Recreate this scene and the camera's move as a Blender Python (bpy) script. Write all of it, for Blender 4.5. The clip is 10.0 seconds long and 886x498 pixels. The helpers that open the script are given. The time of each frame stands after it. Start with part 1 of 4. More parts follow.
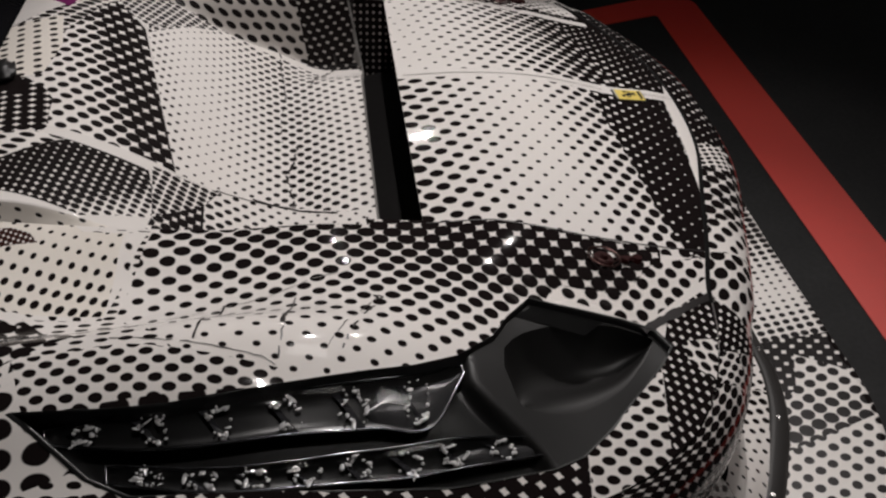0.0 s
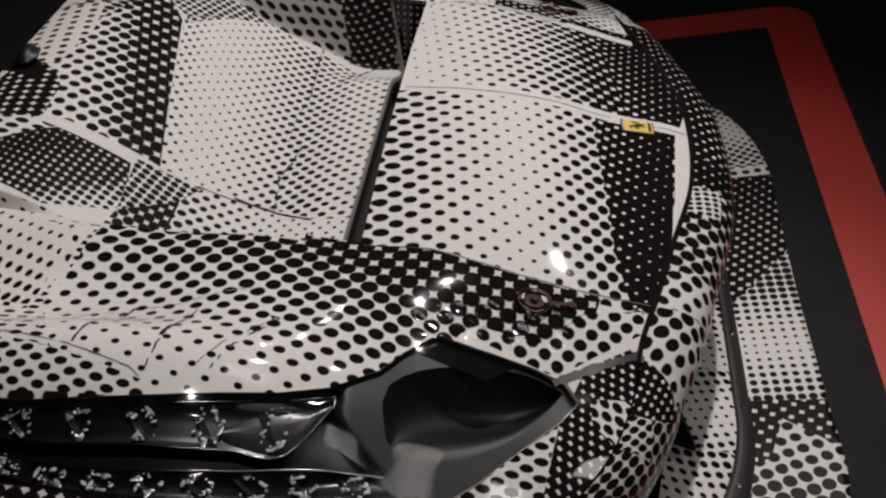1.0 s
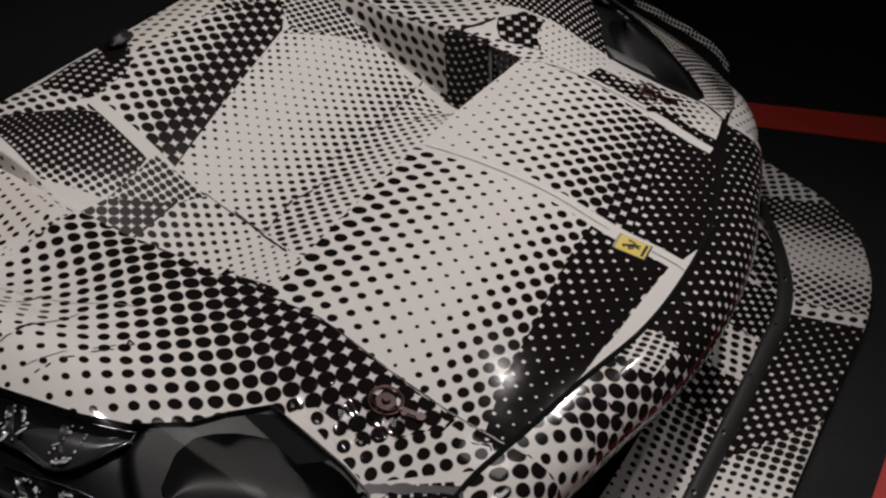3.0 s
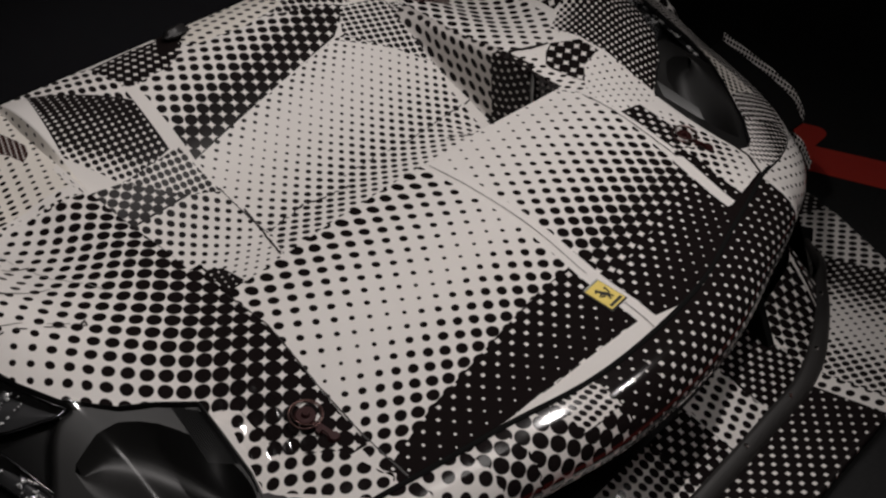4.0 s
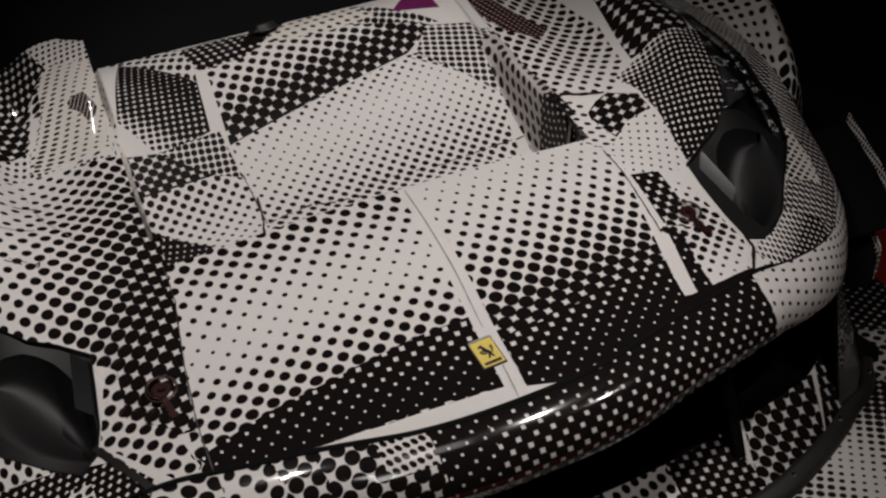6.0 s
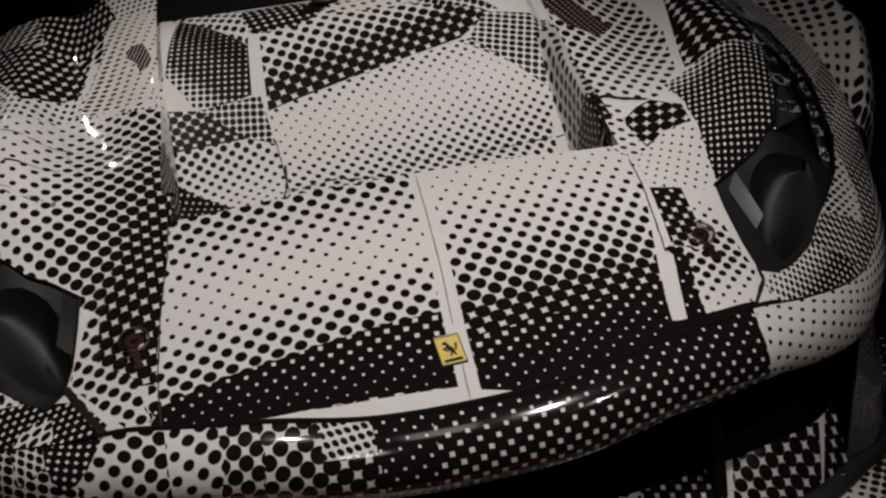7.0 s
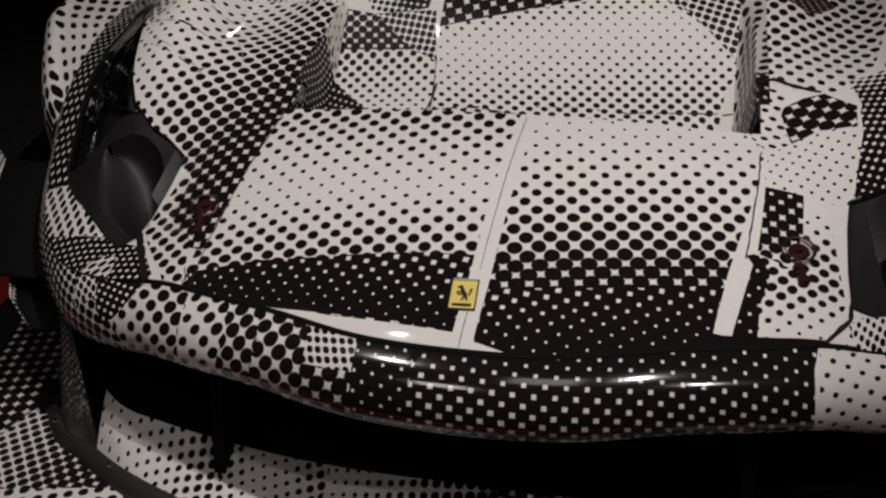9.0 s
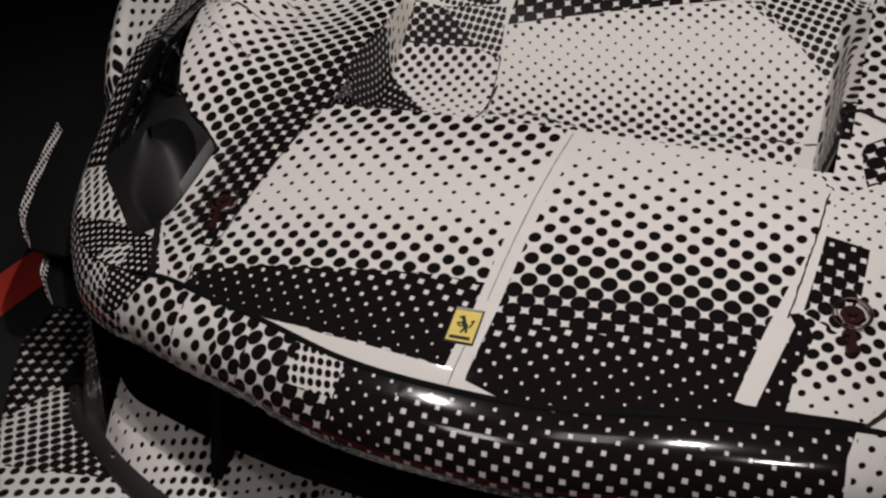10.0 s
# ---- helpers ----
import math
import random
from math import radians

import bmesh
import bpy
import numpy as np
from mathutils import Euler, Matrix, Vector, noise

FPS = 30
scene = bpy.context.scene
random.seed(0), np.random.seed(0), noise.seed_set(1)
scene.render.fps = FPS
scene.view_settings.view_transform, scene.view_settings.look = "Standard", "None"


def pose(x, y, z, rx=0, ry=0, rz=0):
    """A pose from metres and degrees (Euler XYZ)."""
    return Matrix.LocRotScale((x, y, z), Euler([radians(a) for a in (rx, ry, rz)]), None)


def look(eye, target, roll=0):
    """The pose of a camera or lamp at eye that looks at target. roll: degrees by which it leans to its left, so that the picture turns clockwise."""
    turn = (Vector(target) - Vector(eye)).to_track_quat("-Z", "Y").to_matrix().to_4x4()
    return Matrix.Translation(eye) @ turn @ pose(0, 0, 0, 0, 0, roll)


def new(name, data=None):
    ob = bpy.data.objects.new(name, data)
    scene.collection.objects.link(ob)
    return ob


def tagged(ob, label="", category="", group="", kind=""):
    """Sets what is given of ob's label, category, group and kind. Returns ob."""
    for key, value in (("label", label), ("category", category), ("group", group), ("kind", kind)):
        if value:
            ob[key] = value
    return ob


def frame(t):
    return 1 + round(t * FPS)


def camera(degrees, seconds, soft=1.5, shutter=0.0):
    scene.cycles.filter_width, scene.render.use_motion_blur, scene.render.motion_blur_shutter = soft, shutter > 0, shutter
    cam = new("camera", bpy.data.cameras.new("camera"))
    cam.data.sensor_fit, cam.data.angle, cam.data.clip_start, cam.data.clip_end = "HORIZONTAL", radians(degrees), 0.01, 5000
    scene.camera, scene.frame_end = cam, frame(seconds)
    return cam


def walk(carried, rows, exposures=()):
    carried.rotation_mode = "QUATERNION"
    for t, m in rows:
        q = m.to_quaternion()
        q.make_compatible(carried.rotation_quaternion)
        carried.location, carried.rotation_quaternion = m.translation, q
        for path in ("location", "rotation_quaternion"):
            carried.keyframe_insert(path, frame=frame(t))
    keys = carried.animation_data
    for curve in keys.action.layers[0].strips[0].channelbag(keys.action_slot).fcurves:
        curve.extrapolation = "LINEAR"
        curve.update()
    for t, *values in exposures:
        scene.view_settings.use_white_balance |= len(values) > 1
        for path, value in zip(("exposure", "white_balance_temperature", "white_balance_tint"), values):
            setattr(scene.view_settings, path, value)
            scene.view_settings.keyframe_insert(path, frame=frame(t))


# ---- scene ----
cam = camera(47.1, 10.0, soft=2.3)
PATH = [
    (0, (-2.079, 0.611, 1.804), (-0.48, 0.605, 0.604), -10.9),
    (0.5, (-2.029, 0.389, 1.804), (-0.439, 0.54, 0.602), -11.5),
    (1, (-2.009, 0.119, 1.813), (-0.448, 0.501, 0.622), -12.8),
    (1.5, (-1.964, -0.082, 1.801), (-0.435, 0.473, 0.637), -13.2),
    (2, (-1.865, -0.28, 1.795), (-0.384, 0.439, 0.66), -12.6),
    (2.5, (-1.728, -0.462, 1.83), (-0.325, 0.403, 0.697), -11.8),
    (4, (-1.302, -0.963, 1.798), (-0.211, 0.335, 0.737), -10.5),
    (4.5, (-1.104, -1.108, 1.759), (-0.13, 0.298, 0.724), -11.2),
    (5, (-0.936, -1.22, 1.747), (-0.064, 0.274, 0.743), -11.2),
    (5.5, (-0.751, -1.361, 1.742), (-0.047, 0.246, 0.781), -10.6),
    (7, (-0.245, -1.511, 1.695), (0.018, 0.228, 0.743), -6.2),
    (7.5, (-0.109, -1.527, 1.679), (-0.005, 0.23, 0.73), -5.2),
    (8, (0.06, -1.555, 1.645), (-0.053, 0.194, 0.681), -3.9),
    (8.5, (0.209, -1.534, 1.624), (-0.068, 0.181, 0.633), -2.9),
    (9, (0.344, -1.448, 1.607), (-0.075, 0.233, 0.607), -2.4),
    (9.5, (0.446, -1.322, 1.613), (-0.108, 0.306, 0.592), -2.7),
    (10, (0.521, -1.208, 1.587), (-0.156, 0.371, 0.562), -1.9),
]
UNIT = 0.80  # metres in one drawing unit
walk(cam, [(t, look(Vector(eye) * UNIT, Vector(target) * UNIT, roll)) for t, eye, target, roll in PATH],
     [(0.0, .28), (1.0, .18), (2.0, .06), (4.0, -.10), (8.0, -.06), (9.5, .06), (10.0, .10)])

# ---- light: a dark hall, a few ceiling spots ----
world = bpy.data.worlds.new("world")
world.use_nodes = True
world.node_tree.nodes["Background"].inputs[0].default_value = (1.0, 0.86, 0.78, 1)
world.node_tree.nodes["Background"].inputs[1].default_value = 0.007
scene.world = world
scene.view_settings.exposure = 0.0
SPOTS = [((1.0, -.60, 3.5), (-.4, .62, .7), 128, 54), ((1.9, -1.5, 3.5), (.0, .3, .4), 36, 46), ((-1.1, 3.55, 3.7), (-.76, 1.36, .9), 26, 6),
         ((-1.67, 5.3, 3.7), (-.78, 1.05, .8), 34, 6), ((-1.05, .0, 3.6), (-.15, .65, .7), 48, 56), ((4.3, -.2, 3.7), (-.7, .7, .75), 14, 7)]


def spot_lamp(place, aim, watts, cone):
    data = bpy.data.lights.new("spot_bulb", "SPOT")
    data.energy, data.color, data.shadow_soft_size = watts, (1.0, 0.945, 0.925), 0.022
    data.spot_size, data.spot_blend = radians(cone), 0.7
    ob = new("spot_bulb", data)
    ob.matrix_world = look(Vector(place) * UNIT, Vector(aim) * UNIT)
    return ob


for spot in SPOTS:
    spot_lamp(*spot)


# ---- materials ----
def nodes_of(name):
    mat = bpy.data.materials.new(name)
    mat.use_nodes = True
    tree = mat.node_tree
    return mat, tree, tree.nodes["Principled BSDF"]


def link(tree, a, b):
    tree.links.new(a, b)


def math_node(tree, op, a, b=0.0, clamp=False):
    n = tree.nodes.new("ShaderNodeMath")
    n.operation, n.use_clamp = op, clamp
    for k, v in enumerate((a, b)):
        if isinstance(v, (int, float)):
            n.inputs[k].default_value = v
        else:
            link(tree, v, n.inputs[k])
    return n.outputs[0]


def noise_node(tree, vec, scale, detail=2.0, rough=0.5):
    n = tree.nodes.new("ShaderNodeTexNoise")
    n.inputs["Scale"].default_value, n.inputs["Detail"].default_value, n.inputs["Roughness"].default_value = scale, detail, rough
    link(tree, vec, n.inputs["Vector"])
    return n


def ramp_node(tree, fac, stops):
    n = tree.nodes.new("ShaderNodeValToRGB")
    link(tree, fac, n.inputs[0])
    el = n.color_ramp.elements
    while len(el) < len(stops):
        el.new(0.5)
    for e, (p, c) in zip(el, stops):
        e.position = p
        e.color = (c, c, c, 1) if isinstance(c, (int, float)) else (*c, 1)
    return n.outputs[0]


def mix_node(tree, fac, a, b):
    n = tree.nodes.new("ShaderNodeMix")
    n.data_type = "RGBA"
    for k, v in ((0, fac), (6, a), (7, b)):
        if isinstance(v, tuple):
            n.inputs[k].default_value = (*v, 1)
        elif isinstance(v, (int, float)):
            n.inputs[k].default_value = v
        else:
            link(tree, v, n.inputs[k])
    return n.outputs[2]


def bump(tree, bsdf, height, strength, distance):
    n = tree.nodes.new("ShaderNodeBump")
    n.inputs["Strength"].default_value, n.inputs["Distance"].default_value = strength, distance
    link(tree, height, n.inputs["Height"])
    link(tree, n.outputs[0], bsdf.inputs["Normal"])


def surface(name, colour, rough=0.5, metal=0.0, grain=40.0, vary=0.25, relief=0.15, coat=0.0):
    """A plain material with grain and larger stains."""
    mat, tree, bsdf = nodes_of(name)
    pos = tree.nodes.new("ShaderNodeTexCoord").outputs["Object"]
    fine, broad = noise_node(tree, pos, grain, 6, 0.6), noise_node(tree, pos, grain / 12, 3)
    fac = math_node(tree, "MULTIPLY_ADD", fine.outputs[0], 0.6)
    fac.node.inputs[2].default_value = 0.0
    both = math_node(tree, "ADD", fac, math_node(tree, "MULTIPLY", broad.outputs[0], 0.4))
    dark = tuple(c * (1 - vary) for c in colour)
    light = tuple(min(1, c * (1 + vary)) for c in colour)
    link(tree, mix_node(tree, both, dark, light), bsdf.inputs["Base Color"])
    link(tree, math_node(tree, "MULTIPLY_ADD", both, rough * 0.5), bsdf.inputs["Roughness"])
    bsdf.inputs["Roughness"].links[0].from_node.inputs[2].default_value = rough * 0.75
    bsdf.inputs["Metallic"].default_value = metal
    bsdf.inputs["Coat Weight"].default_value = coat
    bump(tree, bsdf, fine.outputs[0], relief, 0.002)
    return mat


PAPER, INK = (0.74, 0.71, 0.69), (0.010, 0.0075, 0.0075)


def vinyl(name, stops=None, white=False, paper=PAPER, ink=INK, rough=0.035, gloss=0.3):
    """Glossy printed wrap: halftone dots on the lattice of the surface, whose size follows the stops along the grade."""
    mat, tree, bsdf = nodes_of(name)
    pos = tree.nodes.new("ShaderNodeTexCoord").outputs["Object"]
    creases = noise_node(tree, pos, 9.0, 3)
    stain = noise_node(tree, pos, 4.0, 4, 0.6)
    scuff = noise_node(tree, pos, 55.0, 3, 0.6)
    tinted = mix_node(tree, math_node(tree, "MULTIPLY", stain.outputs[0], 0.4), paper, tuple(c * k for c, k in zip(paper, (0.95, 0.9, 0.82))))
    tinted = mix_node(tree, math_node(tree, "MULTIPLY", scuff.outputs[0], 0.16), tinted, tuple(c * 0.72 for c in paper))
    if stops:
        lattice, grade = tree.nodes.new("ShaderNodeUVMap"), tree.nodes.new("ShaderNodeUVMap")
        lattice.uv_map, grade.uv_map = "lattice", "grade"
        warp = noise_node(tree, pos, 30.0, 1)
        sub = tree.nodes.new("ShaderNodeVectorMath")
        sub.operation = "MULTIPLY_ADD"
        link(tree, warp.outputs[1], sub.inputs[0])
        sub.inputs[1].default_value, sub.inputs[2].default_value = (0.16,) * 3, (-0.08,) * 3
        add = tree.nodes.new("ShaderNodeVectorMath")
        link(tree, lattice.outputs[0], add.inputs[0])
        link(tree, sub.outputs[0], add.inputs[1])
        parts = tree.nodes.new("ShaderNodeSeparateXYZ")
        link(tree, add.outputs[0], parts.inputs[0])
        cell = []
        for k in (0, 1):
            t = math_node(tree, "FRACT", math_node(tree, "ADD", parts.outputs[k], 0.0 if white else 0.5))
            cell.append(math_node(tree, "SUBTRACT", t, 0.5))
        d = math_node(tree, "SQRT", math_node(tree, "ADD", math_node(tree, "MULTIPLY", cell[0], cell[0]), math_node(tree, "MULTIPLY", cell[1], cell[1])))
        diamond = math_node(tree, "ADD", math_node(tree, "ABSOLUTE", cell[0]), math_node(tree, "ABSOLUTE", cell[1]))
        if len(stops) > 1:
            lo, hi = stops[0][0], stops[-1][0]
            run = tree.nodes.new("ShaderNodeSeparateXYZ")
            link(tree, grade.outputs[0], run.inputs[0])
            rng = math_node(tree, "DIVIDE", math_node(tree, "SUBTRACT", run.outputs[0], lo), hi - lo, clamp=True)
            g = ramp_node(tree, rng, [((p - lo) / (hi - lo), v) for p, v in stops])
        else:
            g = math_node(tree, "ADD", stops[0][1], 0.0)
        g = math_node(tree, "ADD", math_node(tree, "MULTIPLY_ADD", g, 0.97), math_node(tree, "MULTIPLY", math_node(tree, "SUBTRACT", scuff.outputs[0], 0.5), 0.05))
        g.node.inputs[0].links[0].from_node.inputs[2].default_value = 0.035
        round_ink = math_node(tree, "MULTIPLY_ADD", math_node(tree, "SUBTRACT", math_node(tree, "MINIMUM", g, 0.52), d), 24.0, clamp=True)
        square_ink = math_node(tree, "MULTIPLY_ADD", math_node(tree, "SUBTRACT", g, diamond), 24.0, clamp=True)
        for k in (round_ink, square_ink):
            k.node.inputs[2].default_value = 0.5
        inked = math_node(tree, "MAXIMUM", round_ink, square_ink)
        colour = mix_node(tree, inked, tinted, ink)
    else:
        colour = tinted
    link(tree, colour, bsdf.inputs["Base Color"])
    link(tree, math_node(tree, "MULTIPLY_ADD", scuff.outputs[0], 0.035), bsdf.inputs["Roughness"])
    bsdf.inputs["Roughness"].links[0].from_node.inputs[2].default_value = rough
    bsdf.inputs["Specular IOR Level"].default_value = gloss
    bump(tree, bsdf, creases.outputs[0], 0.015, 0.004)
    return mat


BLANK = vinyl("wrap_blank")
IVORY, SLOT_GREY, BROWN = (0.73, 0.69, 0.64), (0.36, 0.33, 0.32), (0.035, 0.014, 0.012)
WALL_GREY = (0.5, 0.47, 0.45)
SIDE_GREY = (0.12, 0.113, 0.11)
INK_LINE = surface("ink_line", (0.014, 0.011, 0.011), 0.35)
GREY_LINE = surface("grey_line", (0.22, 0.21, 0.20), 0.5)
RUBBER = surface("black_rubber", (0.018, 0.017, 0.017), 0.45)
LAMP_GREY = surface("lamp_grey", (0.0095, 0.0091, 0.0089), 0.48, grain=20, vary=0.12, relief=0.02)
CARBON = surface("dark_carbon", (0.020, 0.018, 0.017), 0.55, grain=120, vary=0.5)
VOID = surface("duct_black", (0.005, 0.005, 0.005), 0.8)
VOID.node_tree.nodes["Principled BSDF"].inputs["Specular IOR Level"].default_value = 0.08
DUCT_GREY = surface("duct_grey", (0.028, 0.026, 0.026), 0.6)
CHROME = surface("chrome", (0.75, 0.74, 0.72), 0.12, 1.0, relief=0.0)
RED_METAL = surface("red_anodised", (0.03, 0.006, 0.006), 0.3, 0.3, coat=0.2)
DARK_WIRE = surface("dark_wire", (0.10, 0.055, 0.05), 0.3, 0.9, relief=0.0)
YELLOW = surface("badge_yellow", (0.78, 0.60, 0.15), 0.35, grain=60, vary=0.12, coat=0.4)
BADGE_BLACK = surface("badge_black", (0.012, 0.012, 0.012), 0.4)
CARPET = surface("floor_black", (0.0045, 0.0045, 0.0047), 0.85, grain=90, vary=0.4, relief=0.4)
RED_TAPE = surface("red_tape", (0.52, 0.045, 0.032), 0.5, grain=30, vary=0.15)
HALL_BLACK = surface("hall_black", (0.012, 0.012, 0.013), 0.85, grain=8)


def thin_cover(name, index=1.22):
    """A thin clear cover: see-through, with a glossy sheen."""
    mat, tree, bsdf = nodes_of(name)
    out = tree.nodes["Material Output"]
    see, shine, mix, sheen = (tree.nodes.new(n) for n in ("ShaderNodeBsdfTransparent", "ShaderNodeBsdfGlossy", "ShaderNodeMixShader", "ShaderNodeFresnel"))
    see.inputs[0].default_value, shine.inputs["Roughness"].default_value, sheen.inputs[0].default_value = (.92, .92, .92, 1), .05, index
    link(tree, sheen.outputs[0], mix.inputs[0])
    link(tree, see.outputs[0], mix.inputs[1])
    link(tree, shine.outputs[0], mix.inputs[2])
    link(tree, mix.outputs[0], out.inputs[0])
    return mat



def light_panel(strength):
    mat, tree, bsdf = nodes_of("light_panel")
    bsdf.inputs["Base Color"].default_value = (.8, .8, .8, 1)
    bsdf.inputs["Emission Color"].default_value = (1.0, .95, .92, 1)
    bsdf.inputs["Emission Strength"].default_value = strength
    return mat


GLASS = thin_cover("lamp_glass")
CLEAR_TAPE = thin_cover("clear_tape", 1.5)
# Pale, half-diffuse base puts part of the reflectors' sparkle into the colour.
CRYSTAL = surface("lamp_crystal", (0.92, 0.91, 0.90), 0.12, 0.4, relief=0.0, coat=1.0)
BEAD = surface("lamp_bead", (0.2, 0.2, 0.21), 0.18, 1.0, relief=0.0)
VANE = surface("lamp_vane", (0.022, 0.022, 0.024), 0.2, relief=0.0)
BLADE = surface("lamp_blade", (0.05, 0.05, 0.052), 0.22, 0.2, relief=0.0)
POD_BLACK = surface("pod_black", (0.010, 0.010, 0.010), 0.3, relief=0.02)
DARK_GLASS = surface("dark_glass", (.008, .008, .009), .08, relief=0.0)

# ---- mesh helpers ----
def part(name, bm, mats, parent, label="", smooth=True):
    me = bpy.data.meshes.new(name)
    bmesh.ops.scale(bm, vec=(UNIT,) * 3, verts=bm.verts)
    bm.to_mesh(me)
    bm.free()
    for m in mats if isinstance(mats, (list, tuple)) else [mats]:
        me.materials.append(m)
    if smooth:
        for p in me.polygons:
            p.use_smooth = True
    ob = new(name, me)
    ob.parent = parent
    if label:
        tagged(ob, label)
    return ob


def slopes(p, v):
    p, v = np.array(p, float), np.array(v, float)
    d = np.diff(v, axis=0) / np.diff(p).reshape(-1, *([1] * (v.ndim - 1)))
    m = np.zeros_like(v)
    m[0], m[-1] = d[0], d[-1]
    for i in range(1, len(p) - 1):
        m[i] = (d[i - 1] * (p[i + 1] - p[i]) + d[i] * (p[i] - p[i - 1])) / (p[i + 1] - p[i - 1])
    return m


def hermite(p, v, m, x):
    x = min(max(x, p[0]), p[-1])
    i = min(max(int(np.searchsorted(p, x)) - 1, 0), len(p) - 2)
    h = p[i + 1] - p[i]
    s = (x - p[i]) / h
    return v[i] * (1 + 2 * s) * (1 - s) ** 2 + m[i] * h * s * (1 - s) ** 2 + v[i + 1] * s * s * (3 - 2 * s) + m[i + 1] * h * s * s * (s - 1)


class Curve:
    def __init__(self, p, v, flat=False):
        self.p, self.v = np.array(p, float), np.array(v, float)
        self.m = slopes(p, v)
        if flat:
            self.m[0] = 0

    def __call__(self, x):
        return float(hermite(self.p, self.v, self.m, x))


# Cross sections of the front bodywork: heights over the half width, one row a station from the nose back.
HALF = np.array([0, .25, .5, .6, .7, .8, .9, 1.0, 1.1, 1.3])
STATIONS = np.array([-.05, .0, .15, .3, .5, .63, .8, 1.0, 1.2, 1.5, 1.9])
SECTIONS = [Curve(STATIONS, z) for z in (
    (.512, .545, .60, .665, .715, .732, .76, .79, .85, .95, 1.0),
    (.50, .535, .592, .655, .71, .729, .76, .79, .85, .95, 1.0),
    (.477, .508, .568, .628, .696, .716, .76, .79, .85, .95, 1.0),
    (.46, .49, .555, .61, .685, .715, .765, .80, .85, .94, 1.0),
    (.43, .465, .531, .583, .666, .721, .768, .79, .825, .91, 1.0),
    (.40, .44, .51, .555, .656, .731, .787, .805, .825, .88, .95),
    (.34, .39, .475, .54, .648, .732, .820, .874, .892, .92, .95),
    (.24, .29, .40, .507, .612, .70, .793, .856, .878, .90, .93),
    (.1, .15, .29, .445, .568, .637, .735, .79, .82, .85, .88),
    (-.1, -.05, .08, .24, .42, .52, .63, .71, .74, .76, .78))]


def hood_z(x, y):
    row = np.array([c(y) for c in SECTIONS])
    m = slopes(HALF, row)
    m[0] = 0
    return float(hermite(HALF, row, m, abs(x)))


channel = Curve((.70, .80, .92, .99, 1.06, 1.14, 1.22, 1.30, 1.40, 1.5, 1.9), (.60, .612, .632, .672, .726, .806, .87, .92, .95, .955, .96))


def smooth(t):
    t = min(max(t, 0), 1)
    return t * t * (3 - 2 * t)


def duct_z(x, y):
    """The channel's floor, which drops at one front corner, and the walls up to the hood."""
    c = channel(y) - .05 * smooth((x - .30) / .17) * smooth((.96 - y) / .16)
    t = (-x - .536) / .018 if x < 0 else (x - .49) / .034
    return c + (hood_z(.56, y) - c) * smooth(t)


front_line = Curve((0, .2, .39, .57, .65, .78, .9, 1.0, 1.08, 1.15, 1.21, 1.26), (-.006, .008, .056, .105, .13, .155, .205, .29, .41, .58, .80, 1.2), flat=True)


def nose_edge(x):
    return front_line(abs(x))


BACK, REAR_END = 1.48, 1.80


def sheet(points):
    """A grid of quads from rows of points."""
    bm = bmesh.new()
    rows = [[bm.verts.new(p) for p in row] for row in points]
    for a, b in zip(rows, rows[1:]):
        for k in range(len(a) - 1):
            bm.faces.new((a[k], a[k + 1], b[k + 1], b[k]))
    return bm


def inside(poly, x, y):
    hit = False
    for (x0, y0), (x1, y1) in zip(poly, poly[1:] + poly[:1]):
        if (y0 > y) != (y1 > y) and x < (x1 - x0) * (y - y0) / (y1 - y0) + x0:
            hit = not hit
    return hit


def cut(bm, poly, up=1):
    """Cuts the sheet along the outline of a polygon in plan (up=1: x, y; up=2: x, z) and returns the faces inside it."""
    for (x0, y0), (x1, y1) in zip(poly, poly[1:] + poly[:1]):
        pad = 0.03
        lo, hi = (min(x0, x1) - pad, min(y0, y1) - pad), (max(x0, x1) + pad, max(y0, y1) + pad)
        faces = []
        for f in bm.faces:
            c = f.verts[0].co
            if lo[0] < c.x < hi[0] and lo[1] < c[up] < hi[1]:
                faces.append(f)
        if not faces:
            continue
        geom = set(faces)
        for f in faces:
            geom.update(f.edges)
            geom.update(f.verts)
        normal = [0, 0, 0]
        normal[0], normal[up] = y1 - y0, x0 - x1
        spot = [x0, 0, 0]
        spot[up] = y0
        bmesh.ops.bisect_plane(bm, geom=list(geom), dist=1e-5, plane_co=spot, plane_no=normal)
    found = []
    for f in bm.faces:
        c = f.calc_center_median()
        if inside(poly, c.x, c[up]):
            found.append(f)
    return found


class Panel:
    """A sheet to be wrapped; coords turns a vertex into the two coordinates of its print."""

    def __init__(self, bm, up=1, coords=None):
        self.bm, self.up, self.mats, self.rough, self.gloss = bm, up, [BLANK], 0.035, 0.3
        self.coords = coords or (lambda v: (v.x, v.y))
        self.lattice, self.grade = bm.loops.layers.uv.new("lattice"), bm.loops.layers.uv.new("grade")


def terms(x, y, n):
    row = [1, x, y, x * x, x * y, y * y, x ** 3, x * x * y, x * y * y, y ** 3]
    return row[:n]


